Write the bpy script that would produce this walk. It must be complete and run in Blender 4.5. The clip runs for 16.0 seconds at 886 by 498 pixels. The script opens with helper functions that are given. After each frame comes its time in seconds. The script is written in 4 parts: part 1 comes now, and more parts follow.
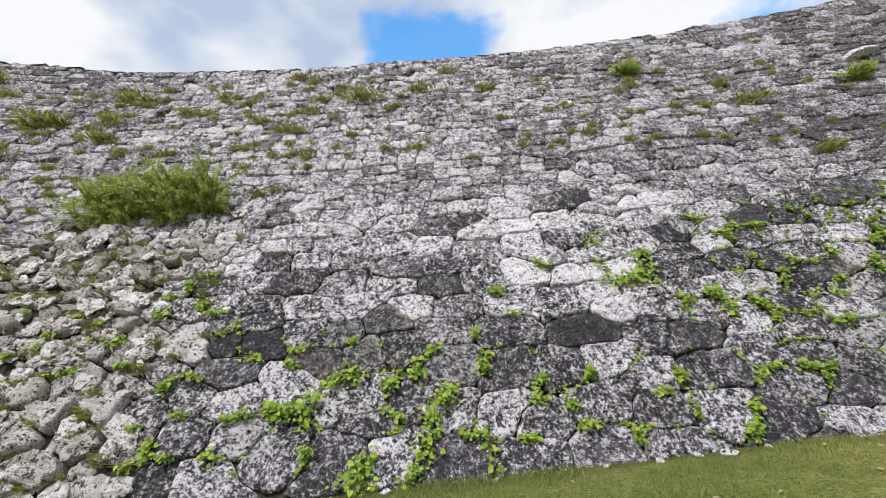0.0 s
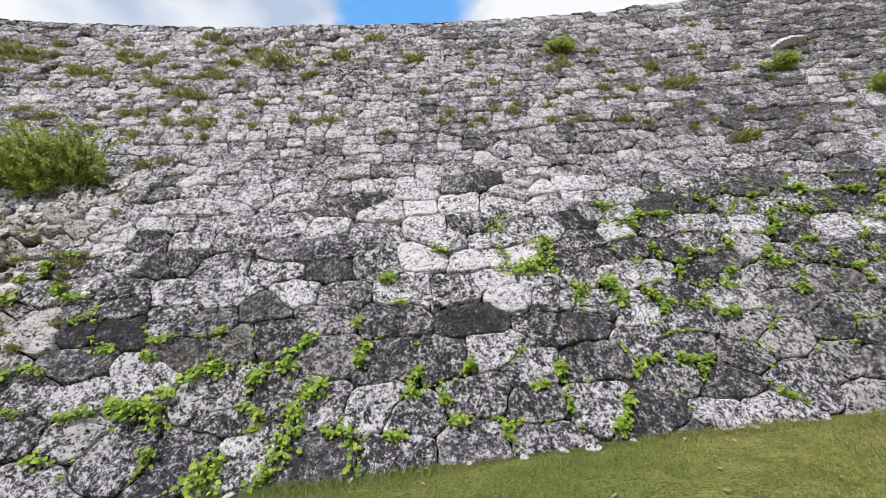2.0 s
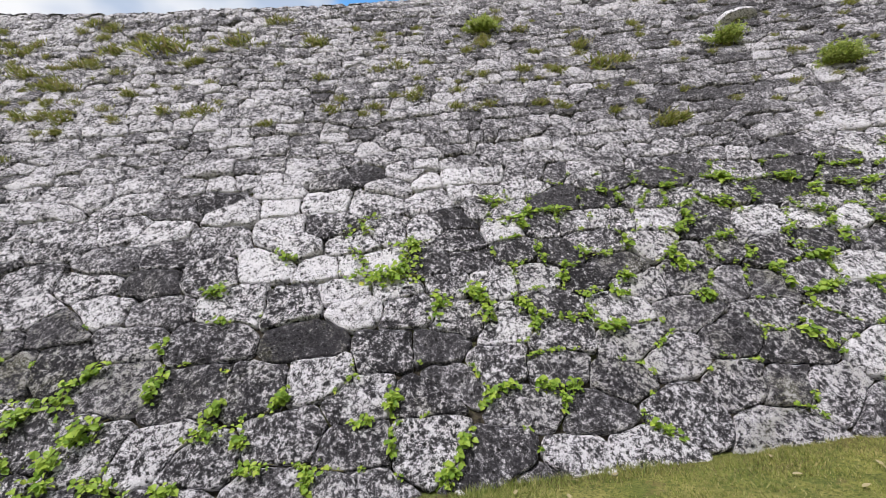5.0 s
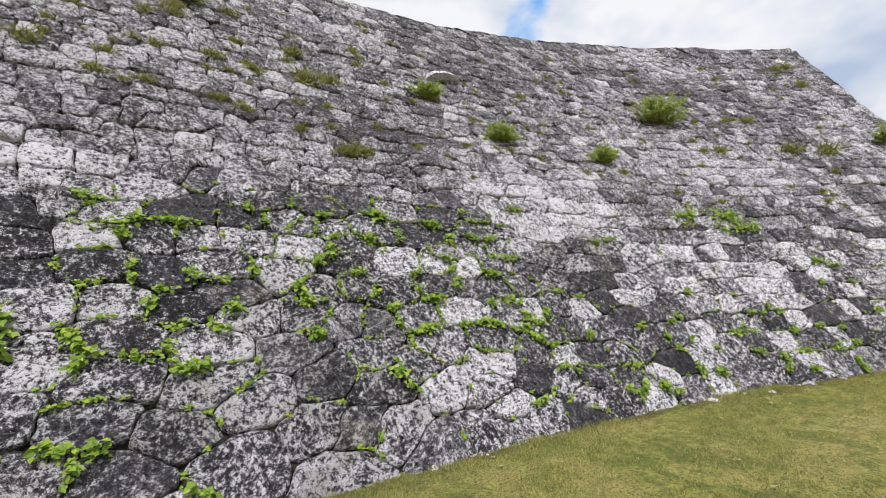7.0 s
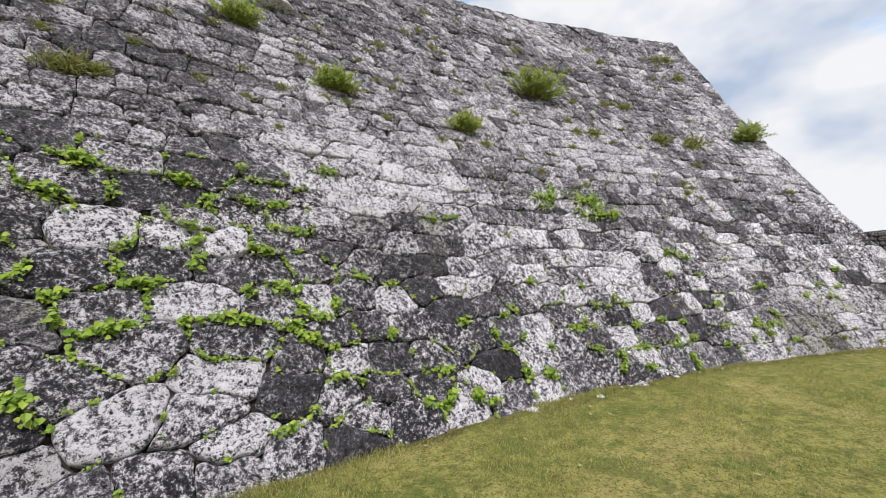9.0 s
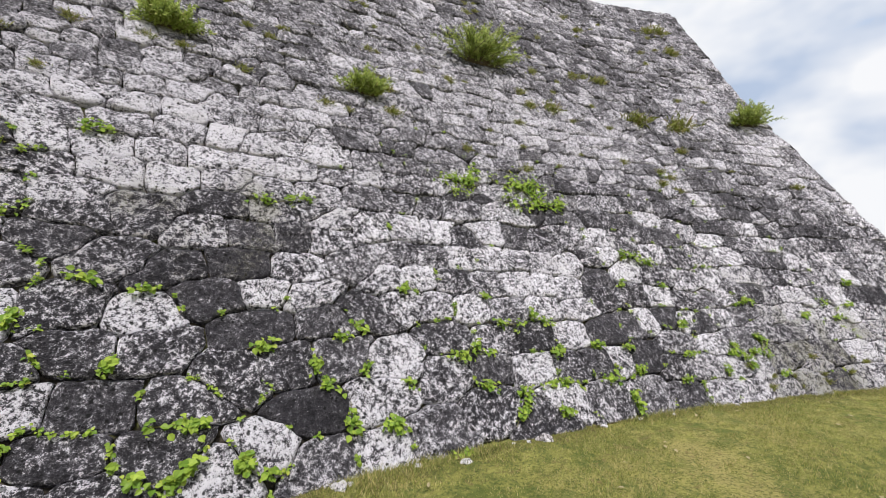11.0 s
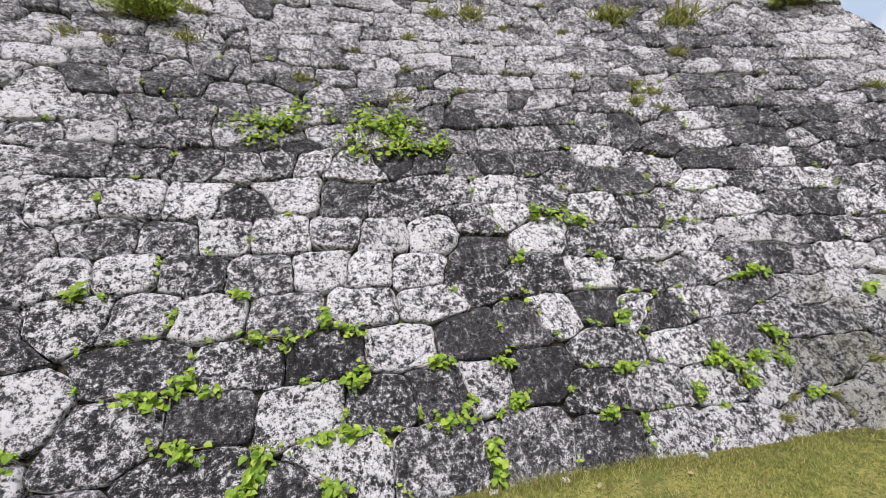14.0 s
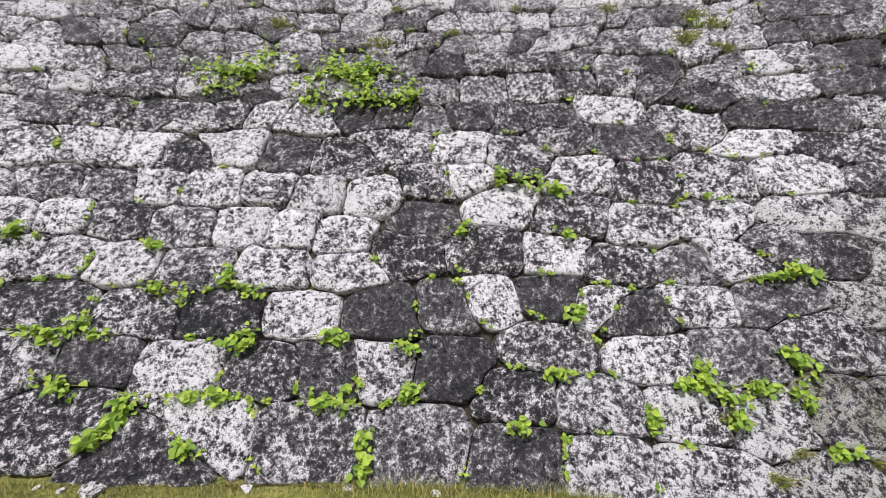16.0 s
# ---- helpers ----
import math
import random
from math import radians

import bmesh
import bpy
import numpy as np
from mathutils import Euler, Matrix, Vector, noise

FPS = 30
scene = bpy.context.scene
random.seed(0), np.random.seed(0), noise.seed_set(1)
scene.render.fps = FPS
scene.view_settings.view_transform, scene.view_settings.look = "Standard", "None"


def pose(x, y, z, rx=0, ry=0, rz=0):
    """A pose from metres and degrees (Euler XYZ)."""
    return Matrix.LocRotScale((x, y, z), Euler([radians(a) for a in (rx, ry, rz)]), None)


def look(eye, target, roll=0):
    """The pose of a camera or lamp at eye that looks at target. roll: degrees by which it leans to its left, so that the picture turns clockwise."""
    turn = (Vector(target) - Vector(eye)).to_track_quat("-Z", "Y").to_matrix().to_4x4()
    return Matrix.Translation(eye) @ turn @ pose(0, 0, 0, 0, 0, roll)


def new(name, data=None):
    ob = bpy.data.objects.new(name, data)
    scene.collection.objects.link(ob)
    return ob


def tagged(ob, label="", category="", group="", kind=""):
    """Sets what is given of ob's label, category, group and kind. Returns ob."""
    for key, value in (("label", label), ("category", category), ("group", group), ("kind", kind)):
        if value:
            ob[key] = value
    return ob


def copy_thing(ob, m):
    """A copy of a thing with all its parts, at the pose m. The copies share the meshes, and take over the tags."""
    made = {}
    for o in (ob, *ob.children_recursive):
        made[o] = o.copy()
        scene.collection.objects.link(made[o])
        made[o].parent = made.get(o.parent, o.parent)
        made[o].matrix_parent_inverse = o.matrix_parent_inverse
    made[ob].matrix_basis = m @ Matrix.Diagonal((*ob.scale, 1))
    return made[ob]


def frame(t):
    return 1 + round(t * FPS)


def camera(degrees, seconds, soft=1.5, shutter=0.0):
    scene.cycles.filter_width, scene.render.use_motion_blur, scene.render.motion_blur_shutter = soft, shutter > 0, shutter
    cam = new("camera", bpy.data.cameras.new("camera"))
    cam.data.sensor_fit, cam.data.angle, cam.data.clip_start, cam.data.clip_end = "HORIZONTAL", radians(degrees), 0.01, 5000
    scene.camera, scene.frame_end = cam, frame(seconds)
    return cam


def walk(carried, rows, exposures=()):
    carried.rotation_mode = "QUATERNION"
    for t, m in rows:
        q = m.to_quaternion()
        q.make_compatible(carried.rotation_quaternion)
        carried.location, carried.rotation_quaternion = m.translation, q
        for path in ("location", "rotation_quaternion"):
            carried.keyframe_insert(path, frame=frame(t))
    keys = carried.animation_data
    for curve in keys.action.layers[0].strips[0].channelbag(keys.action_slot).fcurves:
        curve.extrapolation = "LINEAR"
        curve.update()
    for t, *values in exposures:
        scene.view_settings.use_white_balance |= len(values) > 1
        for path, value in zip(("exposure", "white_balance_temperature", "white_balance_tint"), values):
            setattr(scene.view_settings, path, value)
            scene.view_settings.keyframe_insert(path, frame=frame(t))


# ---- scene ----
import collections

# A curved, battered castle wall of weathered coral limestone above a mown lawn.
cam = camera(92.6, 16.0, soft=0.6)
PATH = [
    (0, (0.567, -0.6, 1.237), (0.579, 1.355, 1.663), -5.5),
    (0.5, (0.817, -0.544, 1.27), (0.838, 1.418, 1.658), -5.4),
    (1, (1.116, -0.573, 1.293), (1.16, 1.395, 1.645), -5.4),
    (1.5, (1.276, -0.487, 1.273), (1.363, 1.484, 1.598), -5.2),
    (2, (1.52, -0.346, 1.318), (1.666, 1.626, 1.617), -5.0),
    (2.5, (1.823, -0.291, 1.316), (2.007, 1.682, 1.592), -4.7),
    (3, (2.161, -0.237, 1.357), (2.3, 1.742, 1.614), -4.4),
    (3.2, (2.248, -0.168, 1.349), (2.337, 1.814, 1.602), -4.4),
    (5.3, (3.451, 0.288, 1.388), (3.598, 2.262, 1.679), -6.7),
    (5.5, (3.573, 0.272, 1.395), (3.857, 2.23, 1.69), -6.4),
    (6, (4.011, 0.194, 1.412), (4.614, 2.079, 1.7), -4.7),
    (6.5, (4.457, 0.196, 1.426), (5.323, 1.976, 1.711), -3.3),
    (7, (4.883, 0.212, 1.502), (5.973, 1.87, 1.75), -2.3),
    (7.5, (5.364, 0.202, 1.516), (6.648, 1.722, 1.712), -1.6),
    (8, (5.933, 0.297, 1.534), (7.342, 1.708, 1.694), -1.3),
    (8.2, (6.107, 0.313, 1.54), (7.532, 1.709, 1.691), -1.2),
    (10.3, (8.629, 0.375, 1.626), (9.944, 1.876, 1.754), 0.4),
    (10.5, (8.88, 0.371, 1.659), (10.203, 1.866, 1.786), 0.7),
    (11, (9.506, 0.246, 1.678), (10.844, 1.729, 1.798), 1.3),
    (11.5, (10.076, 0.217, 1.681), (11.422, 1.692, 1.785), 1.4),
    (12, (10.691, 0.11, 1.697), (12.011, 1.611, 1.769), 1.0),
    (12.5, (11.258, 0.059, 1.684), (12.538, 1.596, 1.714), 0.0),
    (13, (11.863, 0.09, 1.649), (13.079, 1.677, 1.636), -1.1),
    (13.5, (12.457, 0.06, 1.669), (13.599, 1.702, 1.646), -2.1),
    (14, (12.973, 0.133, 1.724), (14.039, 1.825, 1.717), -2.5),
    (14.5, (13.452, 0.054, 1.786), (14.404, 1.813, 1.783), -2.2),
    (15, (13.881, 0.086, 1.78), (14.714, 1.904, 1.742), -1.2),
    (15.5, (14.27, -0.015, 1.773), (14.96, 1.859, 1.665), 0.1),
    (16, (14.566, -0.075, 1.732), (15.158, 1.827, 1.559), 1.4),
]
walk(cam, [(t, look(eye, target, roll)) for t, eye, target, roll in PATH], exposures=[(0, 0.54), (3, 0.56), (5.5, 0.54), (8, 0.46), (11, 0.52), (13, 0.58), (14.5, 0.68), (16, 0.72)])

# ---- sky and sun ----
SUN_ELEVATION, SUN_AZIMUTH = 58, 215
world = bpy.data.worlds.new("sky")
scene.world = world
world.use_nodes = True


def build_sky():
    nt = world.node_tree
    nt.nodes.clear()
    out = nt.nodes.new("ShaderNodeOutputWorld")
    sky = nt.nodes.new("ShaderNodeTexSky")
    sky.sky_type, sky.sun_disc = "NISHITA", False
    sky.air_density, sky.dust_density, sky.ozone_density = 1.6, 0.2, 3.0
    sky.sun_elevation, sky.sun_rotation = radians(SUN_ELEVATION), radians(SUN_AZIMUTH)
    blue = nt.nodes.new("ShaderNodeBackground")
    blue.inputs[1].default_value = 0.125
    clear = nt.nodes.new("ShaderNodeHueSaturation")
    clear.inputs["Saturation"].default_value, clear.inputs["Value"].default_value = 1.35, 1.45
    nt.links.new(sky.outputs[0], clear.inputs["Color"])
    nt.links.new(clear.outputs[0], blue.inputs[0])
    co = nt.nodes.new("ShaderNodeTexCoord")
    mp = nt.nodes.new("ShaderNodeMapping")
    mp.inputs["Location"].default_value = SKY_SHIFT
    mp.inputs["Scale"].default_value = (1.0, 1.0, 1.7)
    nt.links.new(co.outputs["Generated"], mp.inputs[0])
    n1 = nt.nodes.new("ShaderNodeTexNoise")
    n1.inputs["Scale"].default_value, n1.inputs["Detail"].default_value, n1.inputs["Roughness"].default_value = 2.3, 6, 0.5
    nt.links.new(mp.outputs[0], n1.inputs["Vector"])
    n2 = nt.nodes.new("ShaderNodeTexNoise")
    n2.inputs["Scale"].default_value, n2.inputs["Detail"].default_value = 3.1, 4
    nt.links.new(mp.outputs[0], n2.inputs["Vector"])
    cover = nt.nodes.new("ShaderNodeMapRange")
    cover.interpolation_type = "SMOOTHSTEP"
    cover.inputs[3].default_value = 0.08
    cover.inputs[1].default_value, cover.inputs[2].default_value = 0.34, 0.43
    # a blue gap between the clouds, above the middle of the wall
    dot = nt.nodes.new("ShaderNodeVectorMath")
    dot.operation = "DOT_PRODUCT"
    nt.links.new(co.outputs["Generated"], dot.inputs[0])
    dot.inputs[1].default_value = Vector(GAP).normalized()
    near = nt.nodes.new("ShaderNodeMapRange")
    near.interpolation_type = "SMOOTHSTEP"
    near.inputs[1].default_value, near.inputs[2].default_value = 0.970, 0.996
    near.inputs[3].default_value, near.inputs[4].default_value = 0.07, -0.16
    nt.links.new(dot.outputs["Value"], near.inputs[0])
    add = nt.nodes.new("ShaderNodeMath")
    nt.links.new(n1.outputs[0], add.inputs[0])
    nt.links.new(near.outputs[0], add.inputs[1])
    nt.links.new(add.outputs[0], cover.inputs[0])
    tone = nt.nodes.new("ShaderNodeValToRGB")
    tone.color_ramp.elements[0].position, tone.color_ramp.elements[0].color = 0.36, (0.50, 0.60, 0.78, 1)
    tone.color_ramp.elements[1].position, tone.color_ramp.elements[1].color = 0.54, (0.96, 0.97, 1.0, 1)
    nt.links.new(n2.outputs[0], tone.inputs[0])
    cloud = nt.nodes.new("ShaderNodeBackground")
    cloud.inputs[1].default_value = 0.68
    nt.links.new(tone.outputs[0], cloud.inputs[0])
    mix = nt.nodes.new("ShaderNodeMixShader")
    nt.links.new(cover.outputs[0], mix.inputs[0])
    nt.links.new(blue.outputs[0], mix.inputs[1])
    nt.links.new(cloud.outputs[0], mix.inputs[2])
    nt.links.new(mix.outputs[0], out.inputs[0])


SKY_SHIFT, GAP = (0.0, 0.0, 0.0), (0.03, 0.77, 0.63)
build_sky()
sun = new("sun", bpy.data.lights.new("sun", "SUN"))
sun.data.energy, sun.data.angle, sun.data.color = 3.5, radians(9), (1.0, 0.98, 0.975)
_a, _e = radians(SUN_AZIMUTH), radians(SUN_ELEVATION)
_way = Vector((math.sin(_a) * math.cos(_e), math.cos(_a) * math.cos(_e), math.sin(_e)))
sun.matrix_world = look(_way * 60, (0, 0, 0))


# ---- materials ----
class Nodes:
    """Short-hand for building one node material."""

    def __init__(self, name):
        self.mat = bpy.data.materials.new(name)
        self.mat.use_nodes = True
        self.nt = self.mat.node_tree
        self.bsdf = self.nt.nodes["Principled BSDF"]
        self.place = self.nt.nodes.new("ShaderNodeNewGeometry").outputs["Position"]

    def put(self, socket, value):
        if isinstance(value, bpy.types.NodeSocket):
            self.nt.links.new(value, socket)
        else:
            socket.default_value = value

    def noise(self, scale, detail=4, rough=0.55, distort=0.0, stretch=None):
        n = self.nt.nodes.new("ShaderNodeTexNoise")
        n.inputs["Scale"].default_value, n.inputs["Detail"].default_value = scale, detail
        n.inputs["Roughness"].default_value, n.inputs["Distortion"].default_value = rough, distort
        place = self.place
        if stretch:
            m = self.nt.nodes.new("ShaderNodeMapping")
            m.inputs["Scale"].default_value = stretch
            self.put(m.inputs[0], place)
            place = m.outputs[0]
        self.put(n.inputs["Vector"], place)
        return n.outputs[0]

    def voronoi(self, scale, random=1.0):
        n = self.nt.nodes.new("ShaderNodeTexVoronoi")
        n.inputs["Scale"].default_value, n.inputs["Randomness"].default_value = scale, random
        self.put(n.inputs["Vector"], self.place)
        return n.outputs["Distance"]

    def math(self, op, a, b=0.0, c=None):
        n = self.nt.nodes.new("ShaderNodeMath")
        n.operation = op
        self.put(n.inputs[0], a)
        self.put(n.inputs[1], b)
        if c is not None:
            self.put(n.inputs[2], c)
        return n.outputs[0]

    def step(self, value, lo, hi, a=0.0, b=1.0):
        n = self.nt.nodes.new("ShaderNodeMapRange")
        n.interpolation_type = "SMOOTHSTEP"
        for i, v in enumerate((value, lo, hi, a, b)):
            self.put(n.inputs[i], v)
        return n.outputs[0]

    def mix(self, fac, a, b):
        n = self.nt.nodes.new("ShaderNodeMix")
        n.data_type = "RGBA"
        self.put(n.inputs["Factor"], fac)
        self.put(n.inputs[6], a if isinstance(a, bpy.types.NodeSocket) else (*a, 1))
        self.put(n.inputs[7], b if isinstance(b, bpy.types.NodeSocket) else (*b, 1))
        return n.outputs[2]

    def along_x(self, start, end):
        """From 0 to 1 between two places along the walk, with a ragged edge."""
        n = self.nt.nodes.new("ShaderNodeSeparateXYZ")
        self.put(n.inputs[0], self.place)
        return self.step(self.math("MULTIPLY_ADD", self.noise(0.5, 5, 0.65), 6.0, n.outputs[0]), start + 3, end + 3)

    def ramp(self, value, stops):
        n = self.nt.nodes.new("ShaderNodeValToRGB")
        while len(n.color_ramp.elements) < len(stops):
            n.color_ramp.elements.new(0.5)
        for e, (place, colour) in zip(n.color_ramp.elements, stops):
            e.position = place
        for e, (place, colour) in zip(n.color_ramp.elements, stops):
            e.color = (*colour, 1)
        self.put(n.inputs[0], value)
        return n.outputs[0]

    def attribute(self, name):
        n = self.nt.nodes.new("ShaderNodeAttribute")
        n.attribute_name = name
        return n.outputs["Fac"]

    def bump(self, height, strength, distance, normal=None):
        n = self.nt.nodes.new("ShaderNodeBump")
        n.inputs["Strength"].default_value, n.inputs["Distance"].default_value = strength, distance
        self.put(n.inputs["Height"], height)
        if normal is not None:
            self.put(n.inputs["Normal"], normal)
        return n.outputs[0]

    def done(self, colour, rough, normal=None, specular=0.3):
        self.put(self.bsdf.inputs["Base Color"], colour if isinstance(colour, bpy.types.NodeSocket) else (*colour, 1))
        self.put(self.bsdf.inputs["Roughness"], rough)
        self.bsdf.inputs["Specular IOR Level"].default_value = specular
        if normal is not None:
            self.put(self.bsdf.inputs["Normal"], normal)
        return self.mat


def coral_limestone():
    """Weathered coral limestone: charcoal crust, white lichen in patches and flecks, pits, moss on some stones."""
    m = Nodes("coral_limestone")
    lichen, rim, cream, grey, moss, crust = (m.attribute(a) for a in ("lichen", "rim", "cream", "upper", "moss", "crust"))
    blotch = m.noise(11, 8, 0.72)
    speck = m.noise(30, 6, 0.74)
    grain = m.noise(110, 4, 0.72)
    wide = m.noise(2.6, 4, 0.6)
    # how much crust a place carries: its stone's share, broken up at four scales
    n = m.math("MULTIPLY_ADD", speck, 0.54, m.math("MULTIPLY", blotch, 0.46))
    n = m.math("MULTIPLY_ADD", grain, 0.32, n)
    n = m.math("MULTIPLY_ADD", wide, 0.16, n)
    n = m.math("SUBTRACT", n, 0.74)
    v = m.math("MULTIPLY_ADD", m.math("MULTIPLY", n, crust), 4.3, m.math("ADD", lichen, 0.10))
    v = m.math("MULTIPLY_ADD", rim, 0.06, v)
    colour = m.ramp(v, ((0.0, (0.022, 0.020, 0.0235)), (0.22, (0.045, 0.041, 0.047)), (0.39, (0.088, 0.081, 0.090)), (0.48, (0.19, 0.178, 0.192)), (0.56, (0.44, 0.412, 0.44)), (0.65, (0.79, 0.745, 0.79)), (1.0, (0.94, 0.90, 0.94))))
    # white flecks on the dark crust
    spots = m.voronoi(30)
    fleck = m.math("MULTIPLY", m.step(m.math("MULTIPLY_ADD", speck, 0.5, spots), 0.40, 0.34), m.step(m.noise(4.1, 3), 0.46, 0.58))
    colour = m.mix(m.math("MULTIPLY", fleck, 0.75), colour, (0.58, 0.55, 0.57))
    # higher courses: an even grey, mixed in more with height
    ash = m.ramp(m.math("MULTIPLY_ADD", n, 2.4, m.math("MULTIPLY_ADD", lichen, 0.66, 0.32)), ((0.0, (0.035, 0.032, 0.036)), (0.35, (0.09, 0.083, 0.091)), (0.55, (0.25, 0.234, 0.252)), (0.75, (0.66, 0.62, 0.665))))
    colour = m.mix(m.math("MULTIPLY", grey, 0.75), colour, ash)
    # broken stone, cream and brown
    fresh = m.ramp(m.math("MULTIPLY_ADD", n, 4.2, 0.60), ((0.0, (0.04, 0.032, 0.024)), (0.3, (0.13, 0.10, 0.07)), (0.48, (0.46, 0.39, 0.31)), (0.64, (0.84, 0.79, 0.73))))
    colour = m.mix(m.math("MULTIPLY", cream, 0.75), colour, fresh)
    # round holes of two sizes, the shade inside them painted in near-black
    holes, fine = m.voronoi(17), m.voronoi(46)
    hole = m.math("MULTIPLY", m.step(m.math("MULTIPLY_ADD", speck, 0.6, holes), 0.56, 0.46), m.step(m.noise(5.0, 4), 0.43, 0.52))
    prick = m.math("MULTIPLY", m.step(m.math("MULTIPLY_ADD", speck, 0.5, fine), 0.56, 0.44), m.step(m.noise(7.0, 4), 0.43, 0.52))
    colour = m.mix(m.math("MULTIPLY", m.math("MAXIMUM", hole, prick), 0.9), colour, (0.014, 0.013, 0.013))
    # moss
    green = m.mix(grain, (0.06, 0.055, 0.014), (0.17, 0.165, 0.045))
    patch = m.math("MULTIPLY_ADD", blotch, 0.3, m.math("MULTIPLY_ADD", speck, 0.5, m.math("MULTIPLY", wide, 0.45)))
    where = m.math("MULTIPLY", moss, m.step(m.math("MULTIPLY_ADD", moss, 0.10, patch), 0.68, 0.76))
    colour = m.mix(m.math("MULTIPLY", where, 0.6), colour, green)
    h = m.math("MULTIPLY_ADD", speck, 0.8, m.math("MULTIPLY", blotch, 1.5))
    h = m.math("MULTIPLY_ADD", hole, -0.5, h)
    h = m.math("MULTIPLY_ADD", prick, -0.2, h)
    h = m.math("MULTIPLY_ADD", grain, 0.25, h)
    return m.done(colour, 0.92, m.bump(h, 1.0, 0.065), 0.2)


def joint_earth():
    m = Nodes("joint_earth")
    n, w = m.noise(28, 5, 0.6), m.noise(2.2, 3)
    c = m.mix(m.step(n, 0.35, 0.65), (0.018, 0.015, 0.012), (0.06, 0.05, 0.038))
    c = m.mix(m.step(m.math("MULTIPLY_ADD", n, 0.5, w), 0.78, 0.92, 0.0, 0.7), c, (0.07, 0.08, 0.02))
    return m.done(c, 1.0, m.bump(n, 0.8, 0.03), 0.1)


def leaf_green(name, dark, light, dry=None, amount=0.0):
    m = Nodes(name)
    rnd = m.nt.nodes.new("ShaderNodeNewGeometry").outputs["Random Per Island"]
    c = m.mix(rnd, dark, light)
    if dry:
        c = m.mix(m.step(m.math("FRACT", m.math("MULTIPLY", rnd, 7.31)), 1.0 - amount, 1.0 - amount + 0.05), c, dry)
    c = m.mix(m.step(m.noise(60, 3), 0.3, 0.7, 0.0, 0.25), c, dark)
    if name == "grass_blade":
        c = m.mix(m.math("MULTIPLY", m.along_x(8.0, 1.0), 0.65), c, (0.13, 0.20, 0.045))
    mat = m.done(c, 0.55, None, 0.35)
    thin = m.nt.nodes.new("ShaderNodeBsdfTranslucent")
    m.put(thin.inputs[0], c)
    mix = m.nt.nodes.new("ShaderNodeMixShader")
    mix.inputs[0].default_value = 0.4
    m.put(mix.inputs[1], m.bsdf.outputs[0])
    m.put(mix.inputs[2], thin.outputs[0])
    m.put(m.nt.nodes["Material Output"].inputs[0], mix.outputs[0])
    return mat


def bark(name, dark, light):
    m = Nodes(name)
    n = m.noise(50, 4, 0.6)
    return m.done(m.mix(n, dark, light), 0.9, m.bump(n, 0.5, 0.004), 0.2)


def lawn():
    """Patchy mown lawn: olive and yellow-green turf, worn straw-coloured patches, darker clumps."""
    m = Nodes("lawn")
    wide, mid, fine, blade = m.noise(0.9, 5, 0.65), m.noise(6.5, 6, 0.7), m.noise(34, 6, 0.75), m.noise(150, 3, 0.7)
    c = m.mix(m.step(mid, 0.36, 0.62), (0.11, 0.124, 0.029), (0.275, 0.262, 0.070))
    c = m.mix(m.step(m.math("MULTIPLY_ADD", wide, 0.6, m.math("MULTIPLY", fine, 0.5)), 0.52, 0.66, 0.0, 0.7), c, (0.37, 0.30, 0.115))
    c = m.mix(m.step(fine, 0.50, 0.38, 0.0, 0.85), c, (0.045, 0.058, 0.014))
    c = m.mix(m.step(blade, 0.55, 0.72, 0.0, 0.55), c, (0.44, 0.42, 0.15))
    c = m.mix(m.step(m.noise(1.7, 6, 0.7, 0.4), 0.50, 0.60, 0.0, 0.6), c, (0.075, 0.105, 0.022))
    c = m.mix(m.step(m.noise(4.3, 6, 0.75, 0.3), 0.56, 0.64, 0.0, 0.65), c, (0.18, 0.13, 0.058))
    c = m.mix(m.math("MULTIPLY", m.along_x(8.0, 1.0), 0.6), c, m.mix(m.step(fine, 0.38, 0.62), (0.035, 0.062, 0.012), (0.14, 0.185, 0.045)))
    h = m.math("MULTIPLY_ADD", blade, 0.4, m.math("MULTIPLY_ADD", mid, 0.8, fine))
    return m.done(c, 0.95, m.bump(h, 0.9, 0.03), 0.15)


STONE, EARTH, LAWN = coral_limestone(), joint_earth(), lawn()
CREEPER = leaf_green("creeper_leaf", (0.12, 0.22, 0.022), (0.40, 0.50, 0.07), (0.50, 0.50, 0.085), 0.06)
SHRUB_LEAF = leaf_green("shrub_leaf", (0.19, 0.26, 0.05), (0.50, 0.56, 0.145), (0.52, 0.48, 0.19), 0.08)
TUFT_LEAF = leaf_green("tuft_blade", (0.13, 0.155, 0.032), (0.40, 0.41, 0.105), (0.36, 0.28, 0.15), 0.25)
GRASS = leaf_green("grass_blade", (0.11, 0.14, 0.028), (0.44, 0.43, 0.12), (0.54, 0.44, 0.20), 0.3)
THATCH = leaf_green("dry_grass_blade", (0.09, 0.065, 0.032), (0.26, 0.20, 0.095), (0.10, 0.12, 0.03), 0.3)
TWIG = bark("twig_bark", (0.06, 0.045, 0.03), (0.17, 0.13, 0.085))
STEM = bark("creeper_stem", (0.10, 0.075, 0.035), (0.20, 0.19, 0.07))
LITTER = leaf_green("fallen_leaf", (0.28, 0.21, 0.10), (0.50, 0.44, 0.28))

# ---- the wall's shape ----
LEFT, RIGHT = -13.0, 22.4


